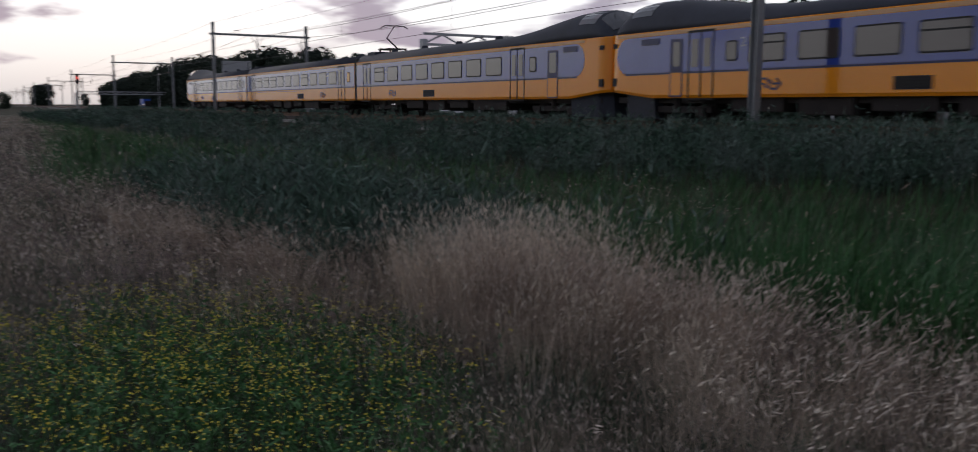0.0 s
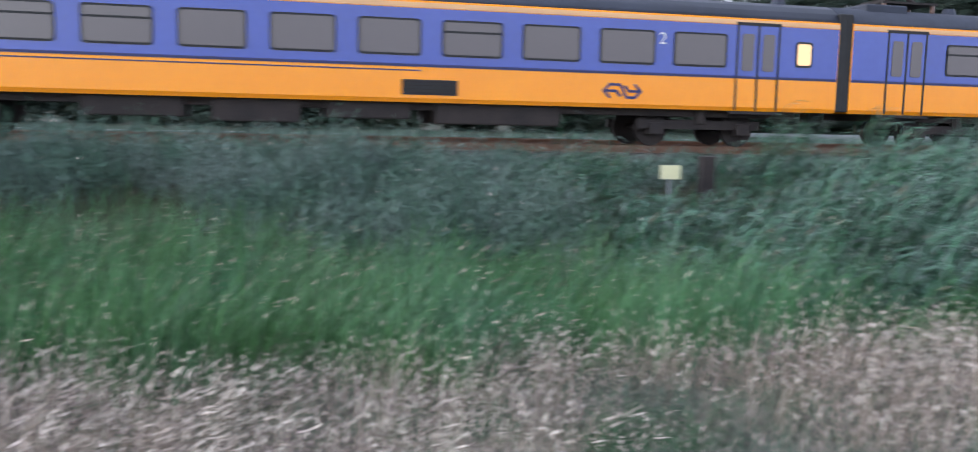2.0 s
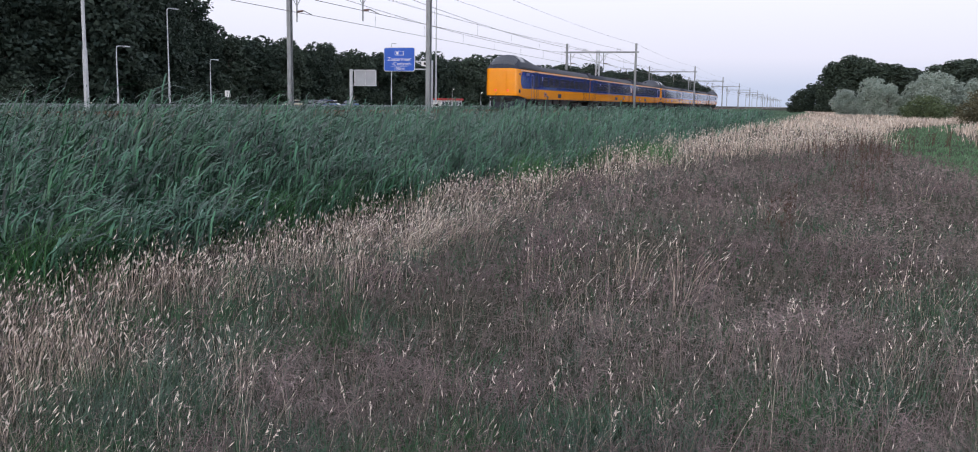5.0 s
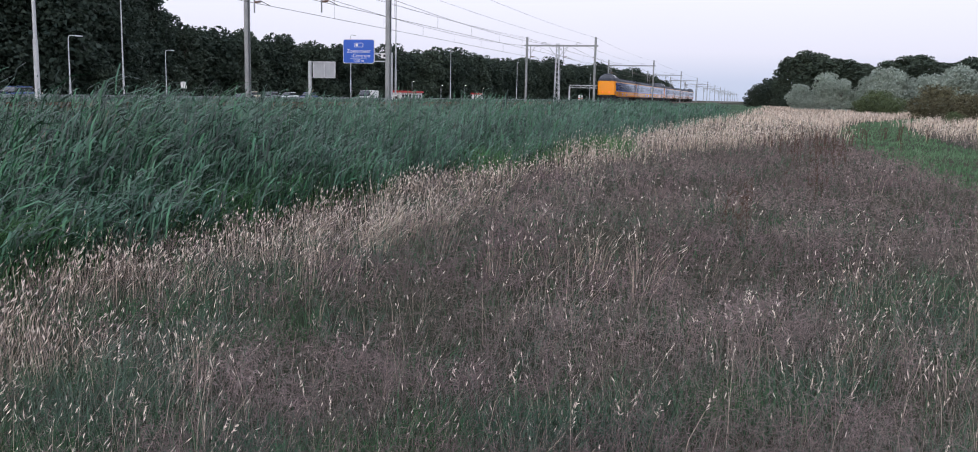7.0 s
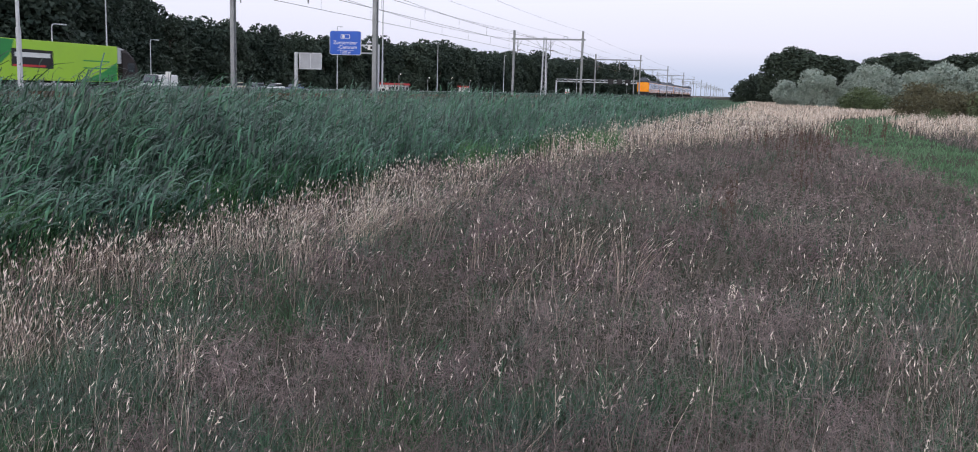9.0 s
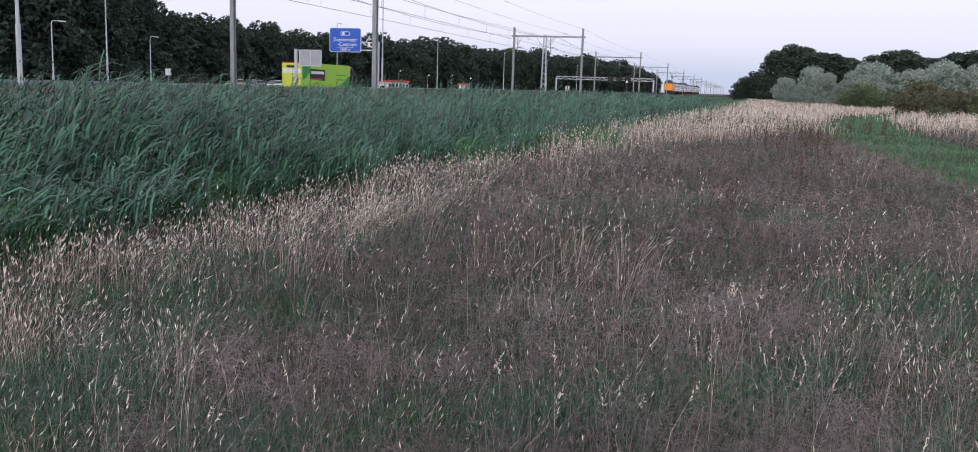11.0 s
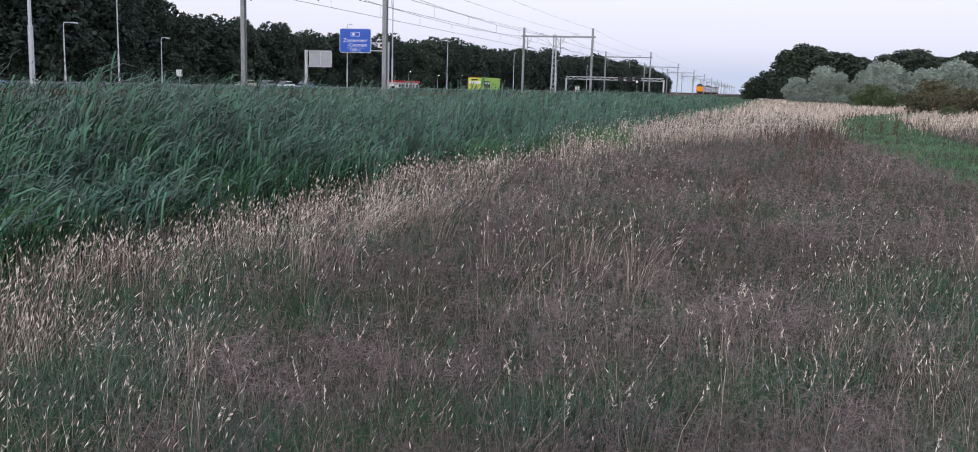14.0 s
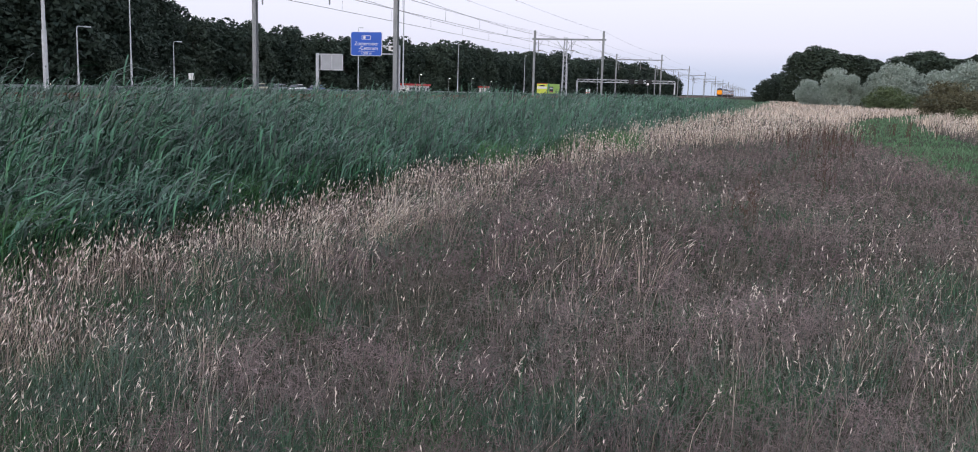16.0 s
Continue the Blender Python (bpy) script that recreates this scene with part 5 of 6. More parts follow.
def field(x, y):
    """Zones: bare 0, brown bent 1, bleached 2, green 3, lush 4, weeds 5, reeds 6, mown 7, flowers 8."""
    zone = np.zeros(len(x), int)
    n1, n2 = patchy(x, y, 3.2, 0), patchy(x, y, 1.3, 4)
    east = x > 0.5 + 0.8 * n2
    edge = reed_edge(x) + 0.35 * n2 + 0.25 * n1
    b = brown_edge(x) + 0.5 * n1 + 0.3 * n2
    # east of the standpoint
    zone = np.where(east & (y < b), 1, zone)
    zone = np.where(east & (y >= b) & (y < edge), 2, zone)
    zone = np.where(east & (y >= edge) & (y < 17.0), 6, zone)
    zone = np.where(east & (zone == 6) & (x < 3.6 + n1 + 0.12 * y) & (y < 11.5 + n1), 4, zone)
    zone = np.where(east & (zone == 6) & (x < 5.0 + 1.5 * n1), 5, zone)
    zone = np.where(east & (y >= 17.0) & (y < 20.3), 5, zone)
    near_green = east & (y < edge - 0.6) & (x < 14) & (n1 + 0.6 * n2 > 0.55)
    zone = np.where(near_green, 3, zone)
    zone = np.where((x > 1.5) & (x < 7) & (np.abs(y - 0.30 * x - 1.9) < 0.45 + 0.25 * n2), 3, zone)
    zone = np.where((np.hypot((x - 6.9) / 1.5, (y + 1.55) / 0.9) < 1 + 0.35 * n2), 3, zone)
    zone = np.where(path_mask(x, y + 0.3 * n2), 7, zone)
    # west of the standpoint
    we = weed_edge(x) + 0.8 * n1
    zone = np.where(~east & (y < edge), 2, zone)
    zone = np.where(~east & (y < edge) & (n1 - 0.3 * n2 > 0.85), 1, zone)
    zone = np.where(~east & (y < edge) & (x > -9) & (n2 - 0.5 * n1 > 0.70), 3, zone)
    zone = np.where(~east & (y >= edge) & (y < we), 4, zone)
    zone = np.where(~east & (y >= we) & (y < 20.3), 5, zone)
    zone = np.where(~east & (y > 2.4) & (y < 8.5) & (np.hypot((x + 13.2) / 6.0, (y - 4.3) / 2.1) < 1 + 0.3 * n2), 5, zone)
    zone = np.where(~east & (y > 1.2) & (x < -18) & (y > 0.08 * (-x - 18) + 1.0), 4, zone)
    zone = np.where(~east & (y >= np.maximum(we, 1)) & (x < -18) & (y < 20.3), 5, zone)
    zone = np.where(~east & (np.hypot((x + 4.4) / 1.6, (y - 0.9) / 1.2) < 1 + 0.35 * n2), 8, zone)
    zone = np.where(~east & (x > -6.2) & (x < -3.0) & (y > 1.9) & (y < 3.2) & (n2 > 0.15), 3, zone)
    zone = np.where((y > 20.3) | ((y > 30)), 9, zone)
    return zone


def brown_grass():
    """A haze of fine flowering bent grass."""
    x, y = spread(165000, 2.4, 62, power=0.92)
    f = field(x, y)
    q = G.uniform(size=len(x))
    x, y = keep((f == 1) | ((f == 2) & (q < 0.35)) | ((f == 3) & (q < 0.25)), x, y)
    n = len(x)
    h = G.uniform(0.16, 0.36, n) * (1 + 0.30 * patchy(x, y, 1.9, 2) + 0.30 * patchy(x, y, 0.55, 8))
    h = np.clip(h, 0.10, 0.56)
    v1, t1, tip, mid = blades(x, y, h, lod(x, y, 0.0014) * 0.45, 0.13, 0.05)
    sets = [(v1, t1)]
    wid = lod(x, y, 0.0012) * np.interp(np.hypot(x, y), [5, 12], [0.72, 1.05])
    for k in range(8):
        p = mid + (tip - mid) * G.uniform(-0.1, 1.0, n)[:, None] + G.normal(size=(n, 3)) * 0.014
        d = G.normal(size=(n, 3)) * np.array([1, 1, 0.7]) + np.array([0.2, 0, 0.35])
        sets.append(spikes(p, d, G.uniform(0.03, 0.085, n), wid))
    v, t = stack(*sets)
    arrays("brown_grass", v, t, M["brown"], "fine reddish-brown flowering bent grass of the dry field", "grass")


def bleached_grass():
    """Bleached grass in tufts: thin stalks under nodding pale heads."""
    cx, cy = spread(30000, 2.2, 125, power=0.95)
    f = field(cx, cy)
    q = G.uniform(size=len(cx))
    near = np.hypot(cx, cy) < 18
    west = (cx < 0.5) & (cx > -9) & (cy < 3.3)
    m = ((f == 2) & (q < np.where(west, 0.5, np.interp(np.hypot(cx, cy), [4, 8], [0.5, 1.0])))) | ((f == 1) & (q < np.where(near, 0.018, 0.004))) | ((f == 4) & (q < 0.05)) | ((f == 3) & (q < 0.10))
    cx, cy = keep(m, cx, cy)
    rr = np.hypot(cx, cy)
    x, y, a, vg = tufts(cx, cy, 9, 0.035 + 0.010 * rr)
    x, y, a, vg = keep(np.hypot(x, y) > 2.2, x, y, a, vg)
    n = len(x)
    mound = np.exp(-(((x + 5.7) / 1.4) ** 2 + ((y - 3.4) / 1.0) ** 2))
    f = field(x, y)
    h = G.uniform(0.16, 0.38, n) * (0.65 + 0.7 * vg) * (1 + 0.25 * patchy(x, y, 2.5, 7)) * np.where(np.isin(f, (1, 3)), 0.9, 1) * (1 + 0.55 * mound) * np.interp(x, [14, 30], [1.0, 1.5])
    v1, t1, tip, mid = blades(x, y, h, lod(x, y, 0.0018) * 0.8, 0.12, 0.07, turn=a)
    arrays("bleached_grass", v1, t1, M["tawny"], "bleached straw-coloured grass stalks in tufts", "grass")
    d = (tip - mid) + G.normal(size=(n, 3)) * 0.035 + np.array([0.01, -0.01, 0.05])
    r = np.hypot(x, y)
    v, t = spikes(tip, d, G.uniform(0.025, 0.065, n) * np.interp(r, [3, 8], [0.7, 1]), np.maximum(G.uniform(0.004, 0.009, n) * np.interp(r, [3, 7], [0.6, 1]), r * 0.00125))
    arrays("grass_seed_heads", v, t, M["seed"], "pale nodding seed heads of the dry grass", "grass")


def tuft_grass():
    """Taller straw tufts that stand out of the field."""
    xs, ys, As, hs = [], [], [], []
    for cx, cy, sx, sy, tn, per, h0 in ((7.0, 1.2, 0.7, 0.3, 12, 9, 0.5), (-5.7, 3.35, 0.75, 0.40, 130, 42, 0.80), (-4.6, 3.6, 0.7, 0.4, 60, 36, 0.60), (-4.0, 3.5, 0.9, 0.5, 70, 30, 0.52),
                                        (-2.6, 3.6, 0.8, 0.5, 50, 30, 0.5), (-8.2, 2.4, 0.9, 0.4, 60, 26, 0.42), (-10.5, 2.2, 1.6, 0.6, 80, 24, 0.5), (9.5, 3.9, 1.5, 0.4, 40, 16, 0.4), (-0.8, 3.7, 0.9, 0.5, 50, 28, 0.48)):
        x, y, a, vg = tufts(G.normal(cx, sx, tn), G.normal(cy, sy, tn), per, 0.07)
        xs.append(x)
        ys.append(y)
        As.append(a)
        hs.append(h0 * (0.6 + 0.45 * vg) * G.uniform(0.7, 1.1, len(x)))
    x, y, a, h = (np.concatenate(c) for c in (xs, ys, As, hs))
    n = len(x)
    v1, t1, tip, mid = blades(x, y, h, lod(x, y, 0.0023), 0.15, 0.13, turn=a)
    d = (tip - mid) + G.normal(size=(n, 3)) * 0.03 + np.array([0.05, -0.02, -0.02])
    v, t = spikes(tip, d, G.uniform(0.04, 0.10, n), G.uniform(0.004, 0.008, n))
    arrays("straw_seed_heads", v, t, M["seed"], "pale drooping seed heads of the straw tufts", "grass")
    arrays("straw_tufts", v1, t1, M["tawny"], "dense tufts of pale straw grass leaning with the wind", "grass")


def green_grass():
    cx, cy = spread(58000, 2.3, 80, power=1.0)
    f = field(cx, cy)
    q = G.uniform(size=len(cx))
    m = (f == 3) | ((f == 1) & (q < 0.22)) | ((f == 2) & (q < 0.18)) | ((f == 8) & (q < 0.5))
    cx, cy = keep(m, cx, cy)
    x, y, a, vg = tufts(cx, cy, 7, 0.03 + 0.008 * np.hypot(cx, cy))
    x, y, a, vg = keep(np.hypot(x, y) > 2.2, x, y, a, vg)
    fa = field(x, y)
    v, t, _, _ = blades(x, y, G.uniform(0.12, 0.27, len(x)) * (0.7 + 0.6 * vg) * np.where(fa == 3, 1.15, 0.85), lod(x, y, 0.0038), 0.13, 0.05, droop=0.08, turn=a)
    arrays("green_grass", v, t, M["teal"], "dull green grass leaves between the dry stalks", "grass")
    # the damp hollow
    cx, cy = spread(26000, 3.5, 110, power=1.0)
    cx, cy = keep(field(cx, cy) == 4, cx, cy)
    x, y, a, vg = tufts(cx, cy, 9, 0.05 + 0.009 * np.hypot(cx, cy))
    h = G.uniform(0.40, 0.85, len(x)) * (0.55 + 0.8 * vg) * (1 + 0.25 * patchy(x, y, 2.5, 7)) * np.where(x < -8, 0.8, 1)
    v, t, tip, mid = blades(x, y, h, lod(x, y, 0.008) * 1.15, 0.24, 0.20, droop=0.12, turn=a)
    arrays("lush_grass", v, t, M["lush"], "lush green grass in the damp hollow", "grass")
    hd = G.uniform(size=len(x)) < 0.05
    v, t = spikes(tip[hd], (tip - mid)[hd] + np.array([0.1, 0, -0.02]), G.uniform(0.05, 0.1, hd.sum()), np.full(hd.sum(), 0.008))
    arrays("hollow_seed_heads", v, t, M["tawny"], "sparse straw seed heads above the lush grass", "grass")
    xc, yc = spread(60000, 14, 125, -106, -88)
    xc, yc = keep(field(xc, yc) == 7, xc, yc)
    v, t, _, _ = blades(xc, yc, G.uniform(0.04, 0.13, len(xc)) * (1 + 0.5 * patchy(xc, yc, 2.0, 5)), lod(xc, yc, 0.006) * 1.4, 0.05, 0.02)
    arrays("mown_path", v, t, M["mown"], "short mown green grass path curving across the field", "grass")


def reeds():
    """Reeds in clumps, each stalk with long arching leaves that stream with the wind."""
    cx, cy = spread(5600, 6.0, 190, -88, 3, power=0.85)
    cx, cy = keep((field(cx, cy) == 6) & ~((np.abs(cx - 7.6) < 1.0) & (cy > 14.2)), cx, cy)
    rc = np.hypot(cx, cy)
    x, y, a, vg = tufts(cx, cy, 8, 0.13 + 0.006 * rc)
    n = len(x)
    r = np.hypot(x, y)
    g = ground_z(x, y)
    front = step(-0.3, 2.2, y - reed_edge(x))
    west = step(3.0, 11.0, x)
    crest = 0.22 * np.exp(-(((x - 10.5) / 2.4) ** 2 + ((y - 9.0) / 2.4) ** 2))
    H = ((0.55 + 0.80 * front) * (0.66 + 0.54 * vg) * (1 + 0.12 * patchy(x, y, 2.1, 9)) * G.uniform(0.82, 1.08, n) + crest) * (0.70 + 0.30 * west)
    H = np.minimum(H, 1.66 + crest) * np.interp(x, [0, 40, 80, 190], [1, 1, 0.86, 0.75])
    H = H * np.where((np.abs(x - 0.487 * y) < 1.3) & (y > 9.0), 0.66, 1.0)
    v0, t0, tip, mid = blades(x, y, H, np.maximum(0.006, r * 0.0004), 0.10, 0.28, turn=a)
    sets = [(v0, t0)]
    base = np.stack([x, y, g], 1)
    for k in range(9):
        u = 0.22 + 0.78 * (k + G.uniform(0, 1, n)) / 9
        p = np.where((u < 0.58)[:, None], base + (mid - base) * (u / 0.58)[:, None], mid + (tip - mid) * ((u - 0.58) / 0.42)[:, None])
        b = G.uniform(0, 2 * np.pi, n)
        L = G.uniform(0.34, 0.72, n) * np.clip(H / 1.4, 0.6, 1.15) * np.where(r > 40, 1.2, 1)
        bw = np.maximum(G.uniform(0.013, 0.030, n), r * 0.0008)
        dx, dy = np.cos(b) * 0.42 + 0.50 * WIND[0], np.sin(b) * 0.42 + 0.85 * WIND[1]
        s = np.stack([-dy, dx, G.normal(0, 0.25, n)], 1)
        s *= (bw / 2 / np.linalg.norm(s, axis=1))[:, None]
        up = G.uniform(0.0, 1.0, n) ** 1.3
        m1 = p + np.stack([dx * 0.24, dy * 0.24, 0.40 + 0.10 * up], 1) * L[:, None]
        m2 = p + np.stack([dx * 0.62, dy * 0.62, 0.50 + 0.28 * up], 1) * L[:, None]
        e = p + np.stack([dx * 1.08, dy * 1.08, 0.22 + 0.62 * up], 1) * L[:, None]
        v = np.stack([p - s * 0.6, p + s * 0.6, m1 - s, m1 + s, m2 - s * 0.75, m2 + s * 0.75, e], 1).reshape(-1, 3)
        i = np.arange(n)[:, None] * 7
        sets.append((v, np.concatenate([i + np.array([q]) for q in ([0, 1, 3], [0, 3, 2], [2, 3, 5], [2, 5, 4], [4, 5, 6])])))
    v, t = stack(*sets)
    arrays("reed_bed", v, t, M["reed"], "tall blue-green reeds bending in the ditch", "reeds")
    old = (G.uniform(size=n) < 0.10) & (y > reed_edge(x) + 2.0)
    v, t = spikes(tip[old], (tip - mid)[old] + np.array([0.25, -0.1, 0.05]), G.uniform(0.14, 0.24, old.sum()), np.maximum(0.014, r[old] * 0.0010))
    arrays("reed_plumes", v, t, M["reed_dry"], "thin brownish plumes above the reeds", "reeds")


def bank_weeds():
    u = G.normal(0, 1, 11000)
    cx = np.where(G.uniform(size=11000) < 0.72, -4 + 15 * u, G.uniform(-170, 200, 11000))
    cy = G.uniform(1.5, 20.4, 11000)
    cx, cy = keep((field(cx, cy) == 5) & (np.hypot(cx, cy) > 5), cx, cy)
    x, y, a, vg = tufts(cx, cy, 8, 0.16)
    n = len(x)
    tall = np.where(y > 18.4, 0.82, 1.0) * (1 - 0.5 * step(2, 5, x) * (1 - step(12, 18, x)) * step(15.5, 18.0, y)) * np.where(y < 9, 0.8, 1.0)
    h = G.uniform(0.5, 1.15, n) * (0.62 + 0.72 * vg) * (1 + 0.22 * patchy(x, y, 4.0, 5)) * tall
    r = np.hypot(x, y)
    v1, t1, tip, mid = blades(x, y, h, np.maximum(0.012, r * 0.0008), 0.18, 0.12, droop=0.05, turn=a)
    sets = [(v1, t1)]
    b = np.stack([x, y, ground_z(x, y)], 1)
    for k in range(7):
        q = G.uniform(0.25, 1.0, n)[:, None]
        p = b + (tip - b) * q
        d = G.normal(size=(n, 3)) * np.array([1, 1, 0.6]) + np.array([0.3, -0.1, 1.35])
        sets.append(spikes(p, d, G.uniform(0.10, 0.26, n), np.maximum(0.020, r * 0.0012)))
    v, t = stack(*sets)
    arrays("bank_weeds", v, t, M["weed"], "dark tall weeds and nettles on the railway bank", "weeds")
    hi = G.uniform(size=n) < 0.012
    v, t = spikes(tip[hi], np.tile([0.1, 0.0, 1.0], (hi.sum(), 1)), np.full(hi.sum(), 0.07), np.maximum(0.02, r[hi] * 0.0009))
    arrays("weed_flower_heads", v, t, M["seed"], "small pale flower heads among the bank weeds", "weeds")


def plume_grass():
    """Single pale flowering grasses with branched heads among the brown, and many small ones."""
    x, y = spread(170, 3.2, 14, -104, -40)
    f = field(x, y)
    x, y = keep((f == 1) | (f == 3), x, y)
    x, y = np.concatenate([x, G.normal(5.35, 0.14, 12)]), np.concatenate([y, G.normal(0.05, 0.10, 12)])
    n = len(x)
    v1, t1, tip, mid = blades(x, y, G.uniform(0.32, 0.55, n), np.full(n, 0.0024), 0.12, 0.05)
    arrays("plume_stalks", v1, t1, M["tawny"], "thin straw stalks of the plumed grasses", "grass")
    sets = []
    for k in range(12):
        p = mid + (tip - mid) * (0.62 + 0.38 * k / 11 + G.uniform(-0.03, 0.03, n))[:, None]
        d = (tip - mid) / np.linalg.norm(tip - mid, axis=1)[:, None] + G.normal(size=(n, 3)) * 0.4
        sets.append(spikes(p, d, G.uniform(0.012, 0.028, n) * (1.15 - 0.6 * k / 11), np.full(n, 0.005)))
    v, t = stack(*sets)
    arrays("plume_grass", v, t, M["seed"], "scattered pale grasses with soft branched plumes", "grass")
    x, y = spread(9000, 2.9, 22, -106, 60, power=0.9)
    f = field(x, y)
    q = G.uniform(size=len(x))
    x, y = keep(((f == 3) | (f == 2) | (f == 1)) & (q < np.where(f == 1, 0.22, 0.8) * (0.55 + 0.5 * patchy(x, y, 1.2, 6))), x, y)
    n = len(x)
    v1, t1, tip, mid = blades(x, y, G.uniform(0.22, 0.46, n), np.full(n, 0.0016), 0.12, 0.06)
    arrays("thin_stalks", v1, t1, M["tawny"], "thin dry stalks of the small-headed grasses", "grass")
    d = (tip - mid) + G.normal(size=(n, 3)) * 0.04 + np.array([0, 0, 0.05])
    v, t = spikes(tip, d, G.uniform(0.018, 0.04, n), G.uniform(0.003, 0.0058, n))
    arrays("small_seed_heads", v, t, M["seed"], "small pale seed heads dotted over the field", "grass")


def lush_tuft():
    """Brighter green clumps at the foot of the reeds."""
    xs, ys = [], []
    for cx, cy, sx, n in ((8.7, 6.1, 0.45, 1100), (12.5, 6.0, 0.5, 700), (26.0, 4.4, 0.5, 350), (5.6, 5.6, 0.4, 700), (18.5, 5.6, 0.6, 500), (-6.0, 5.6, 0.8, 700), (-3.2, 5.2, 0.5, 500), (10.6, 6.2, 0.35, 500), (25.0, 3.5, 0.35, 200), (22, 5.3, 0.7, 450)):
        xs.append(G.normal(cx, sx, n))
        ys.append(G.normal(cy, sx * 0.5, n))
    x, y = np.concatenate(xs), np.concatenate(ys)
    v, t, _, _ = blades(x, y, G.uniform(0.35, 0.8, len(x)), np.maximum(0.009, np.hypot(x, y) * 0.0007), 0.30, 0.18, droop=0.15)
    arrays("grass_clumps", v, t, M["bright"], "bright green grass clumps at the foot of the reeds", "grass")


def yellow_flowers():
    x, y = G.normal(-4.45, 1.0, 1300), G.normal(0.95, 0.7, 1300)
    x, y = keep((np.hypot((x + 4.45) / 1.9, (y - 0.95) / 1.35) < 1) & (np.hypot(x, y) > 2.6), x, y)
    n = len(x)
    h = G.uniform(0.24, 0.55, n)
    v1, t1, tip, mid = blades(x, y, h, np.full(n, 0.004), 0.10, 0.02)
    sets = [(v1, t1)]
    base = np.stack([x, y, ground_z(x, y)], 1)
    for k in range(9):
        p = base + (tip - base) * G.uniform(0.2, 0.95, n)[:, None] + G.normal(size=(n, 3)) * 0.012
        sets.append(spikes(p, G.normal(size=(n, 3)) + np.array([0, 0, 0.5]), G.uniform(0.025, 0.06, n), np.full(n, 0.011)))
    v, t = stack(*sets)
    arrays("flower_stems", v, t, M["bright"], "leafy green stems of the yellow wildflowers", "wildflowers")
    sets = []
    fl = G.uniform(size=n) < 0.5
    for k in range(10):
        p = tip[fl] + G.normal(size=(fl.sum(), 3)) * np.array([0.04, 0.04, 0.03])
        sets.append(spikes(p, G.normal(size=(fl.sum(), 3)) * np.array([1, 1, 0.4]), G.uniform(0.007, 0.014, fl.sum()), np.full(fl.sum(), 0.010)))
    v, t = stack(*sets)
    arrays("yellow_flowers", v, t, M["flower"], "small bright yellow wildflower heads", "wildflowers")


def dock_stems():
    """Dark dry stems of dock and a thin sapling standing out of the brown grass."""
    x, y = [], []
    for cx, cy, n, s in ((11.2, 0.2, 16, 0.16), (24.5, -1.6, 30, 0.5), (33.0, -2.4, 36, 0.9), (30.5, -1.2, 24, 0.6), (15.5, -0.9, 14, 0.3), (43.0, -5.0, 30, 1.0)):
        x.append(G.normal(cx, s, n))
        y.append(G.normal(cy, s, n))
    x, y = np.concatenate(x), np.concatenate(y)
    n = len(x)
    v1, t1, tip, mid = blades(x, y, G.uniform(0.45, 0.85, n), lod(x, y, 0.004), 0.10, 0.03)
    sets = [(v1, t1)]
    for k in range(8):
        p = mid + (tip - mid) * G.uniform(-0.5, 1.0, n)[:, None]
        sets.append(spikes(p, G.normal(size=(n, 3)) + np.array([0, 0, 0.9]), G.uniform(0.04, 0.10, n), lod(x, y, 0.009) * 1.3))
    v, t = stack(*sets)
    arrays("dock_stems", v, t, M["dock"], "dark reddish-brown dry dock stems in the field", "weeds")


def far_meadow():
    """Grass beyond the near field and on the verge of the highway."""
    x = G.uniform(60, 420, 30000)
    y = G.uniform(-60, 19, 30000)
    r = np.hypot(x, y)
    m = (field(x, y) != 7)
    x, y, r = x[m], y[m], r[m]
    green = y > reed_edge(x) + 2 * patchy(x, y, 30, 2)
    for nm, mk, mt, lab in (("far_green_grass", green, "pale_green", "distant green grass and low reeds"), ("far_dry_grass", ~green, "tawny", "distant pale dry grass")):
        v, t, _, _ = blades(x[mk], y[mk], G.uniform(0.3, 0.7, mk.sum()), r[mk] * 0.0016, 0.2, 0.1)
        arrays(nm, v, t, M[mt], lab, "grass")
    x, y = G.normal(20, 110, 42000), G.uniform(30.6, 45.5, 42000)
    r = np.hypot(x, y)
    v, t, _, _ = blades(x, y, G.uniform(0.45, 1.05, len(x)), r * 0.0022, 0.2, 0.1)
    arrays("verge_grass", v, t, M["weed"], "rough grass between the railway and the highway", "grass")


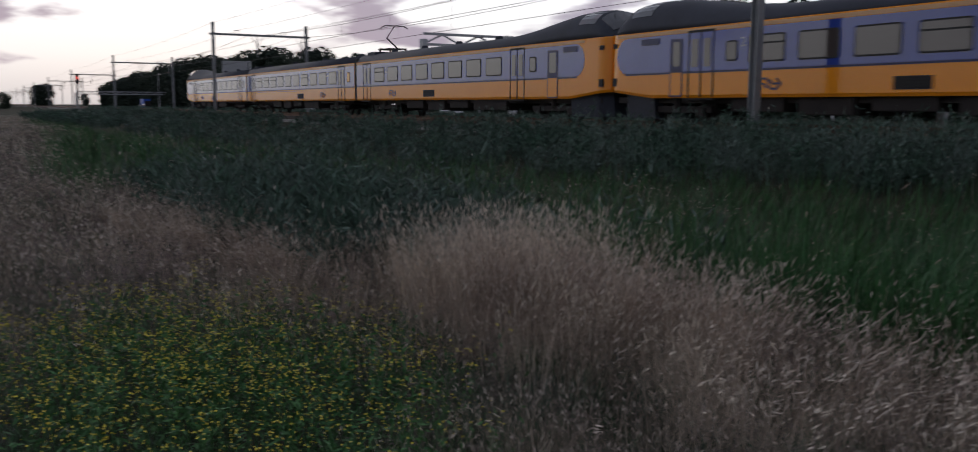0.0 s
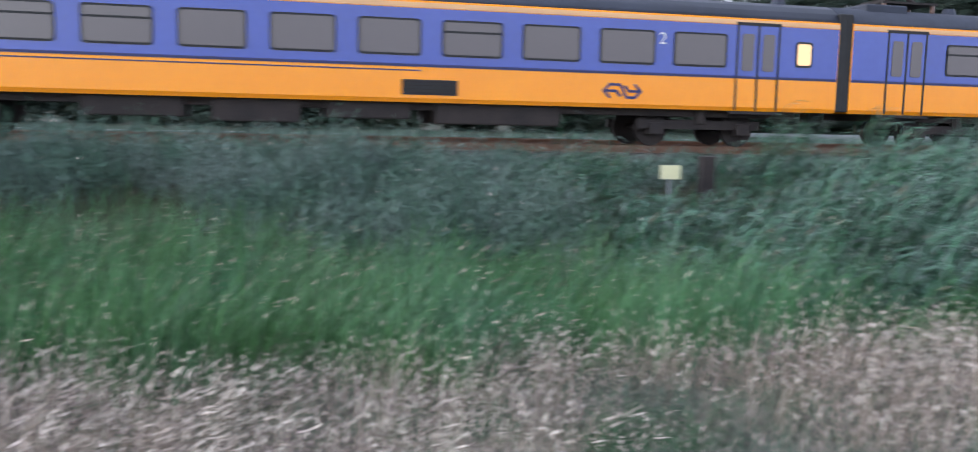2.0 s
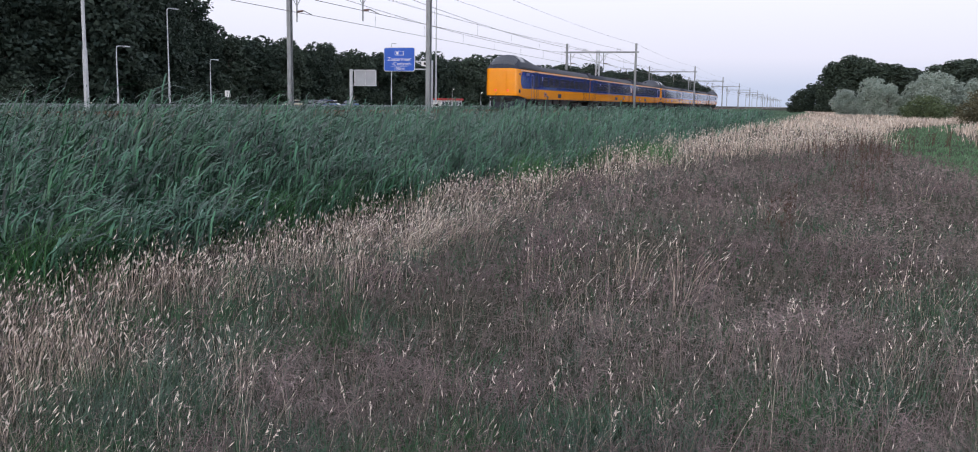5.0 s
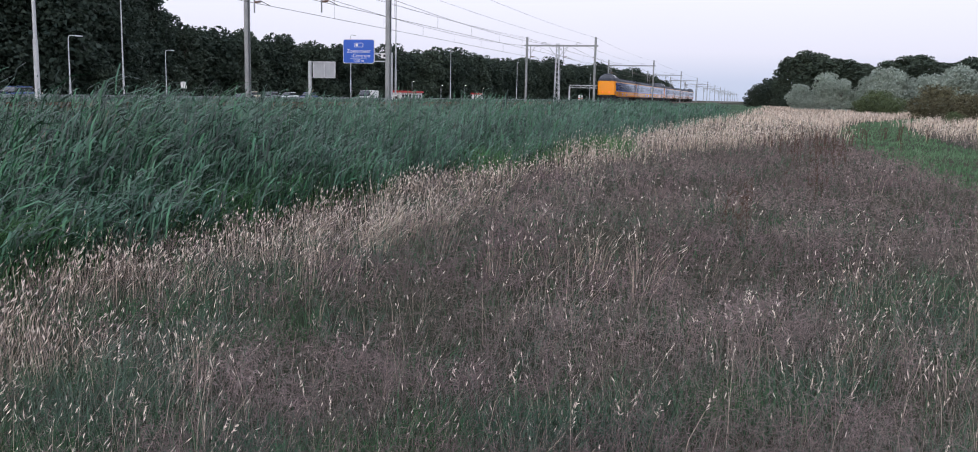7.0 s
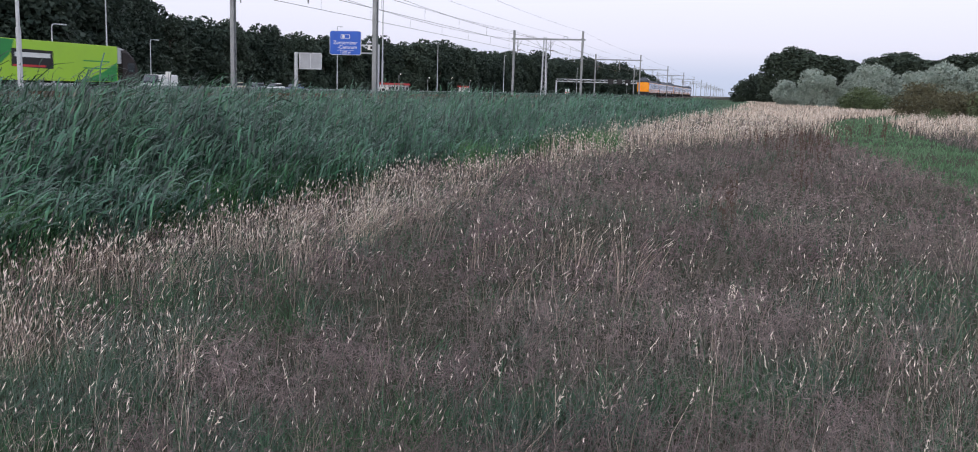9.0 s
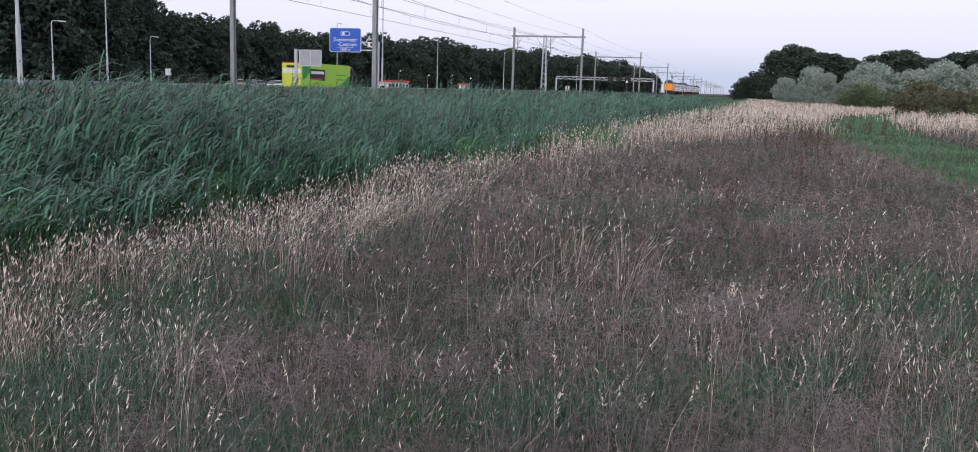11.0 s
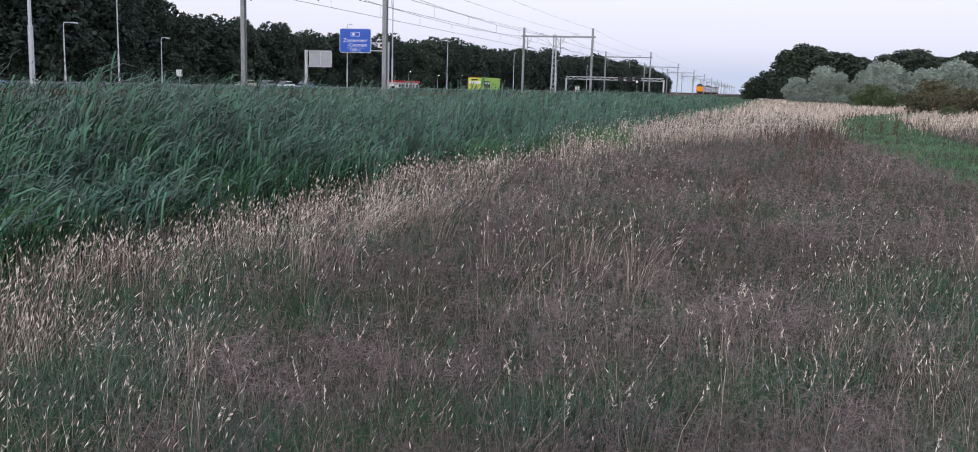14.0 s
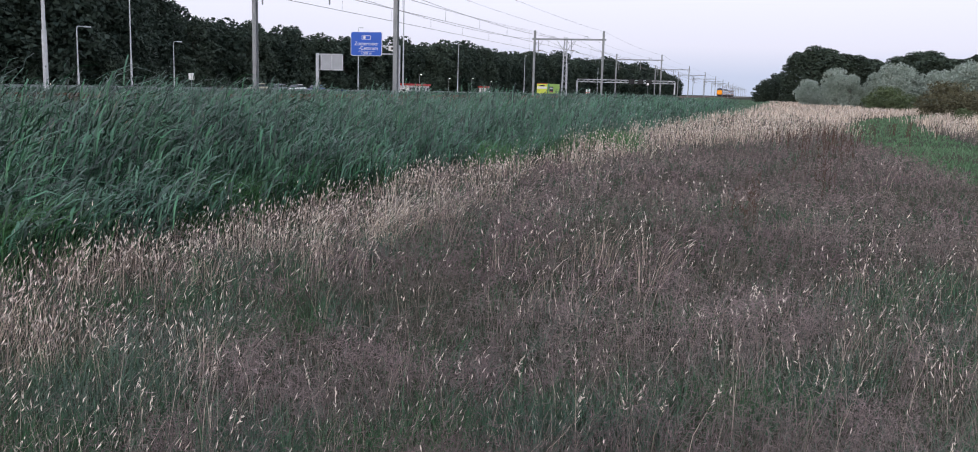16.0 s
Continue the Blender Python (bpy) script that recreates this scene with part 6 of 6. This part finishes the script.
brown_grass()
bleached_grass()
tuft_grass()
green_grass()
reeds()
bank_weeds()
yellow_flowers()
plume_grass()
lush_tuft()
dock_stems()
far_meadow()


def trodden_grass():
    """Short grass underfoot and behind the standpoint."""
    xa, ya = spread(14000, 0.25, 2.5, -180, 180, power=0.6)
    xb, yb = spread(26000, 2.4, 40, 95, 252, power=0.9)
    x, y = np.concatenate([xa, xb]), np.concatenate([ya, yb])
    n = len(x)
    h = np.minimum(G.uniform(0.08, 0.30, n), 0.06 + 0.12 * np.hypot(x, y))
    v, t, _, _ = blades(x, y, h, lod(x, y, 0.005), 0.10, 0.05, droop=0.05)
    half = G.uniform(size=n) < 0.5
    k = np.repeat(half, 5)
    for name, pick, m, words in (("short_grass", half, M["teal"], "short dull green grass trodden underfoot"), ("dry_grass", ~half, M["brown"], "short dry brown grass of the open field")):
        i = np.arange(pick.sum())[:, None] * 5
        tri = np.concatenate([i + np.array([[0, 1, 3]]), i + np.array([[0, 3, 2]]), i + np.array([[2, 3, 4]])])
        arrays(name, v[k if pick is half else ~k], tri, m, words, "grass")


trodden_grass()


# ---------------------------------------------------------------- what moves
def motions():
    for car, offset in CARS:
        walk(car, [(t, pose(train_at(t) + offset, TRACKS[0], RAIL_Z)) for t in range(17)])
    walk(LORRY, [(t, pose(55.2 + 22.7 * (t - 9.2), 49.0, road_z(55.2 + 22.7 * (t - 9.2)))) for t in [k * 0.5 for k in range(33)]])
    walk(VAN, [(t, pose(103 - 27 * (t - 8.5), 63.5, ROAD_Z, 0, 0, 180)) for t in (0, 16)])
    walk(GREY_CAR, [(t, pose(70.5 + 28 * (t - 6.3), 54.5, road_z(70.5 + 28 * (t - 6.3)))) for t in [k * 0.5 for k in range(33)]])
    walk(BLUE_CAR, [(t, pose(69 - 24 * (t - 6.9), 63.5, ROAD_Z, 0, 0, 180)) for t in (0, 16)])
    walk(LATE_CAR, [(t, pose(64.5 + 27 * (t - 14.5), 51.0, road_z(64.5 + 27 * (t - 14.5)))) for t in [k * 0.5 for k in range(33)]])


motions()
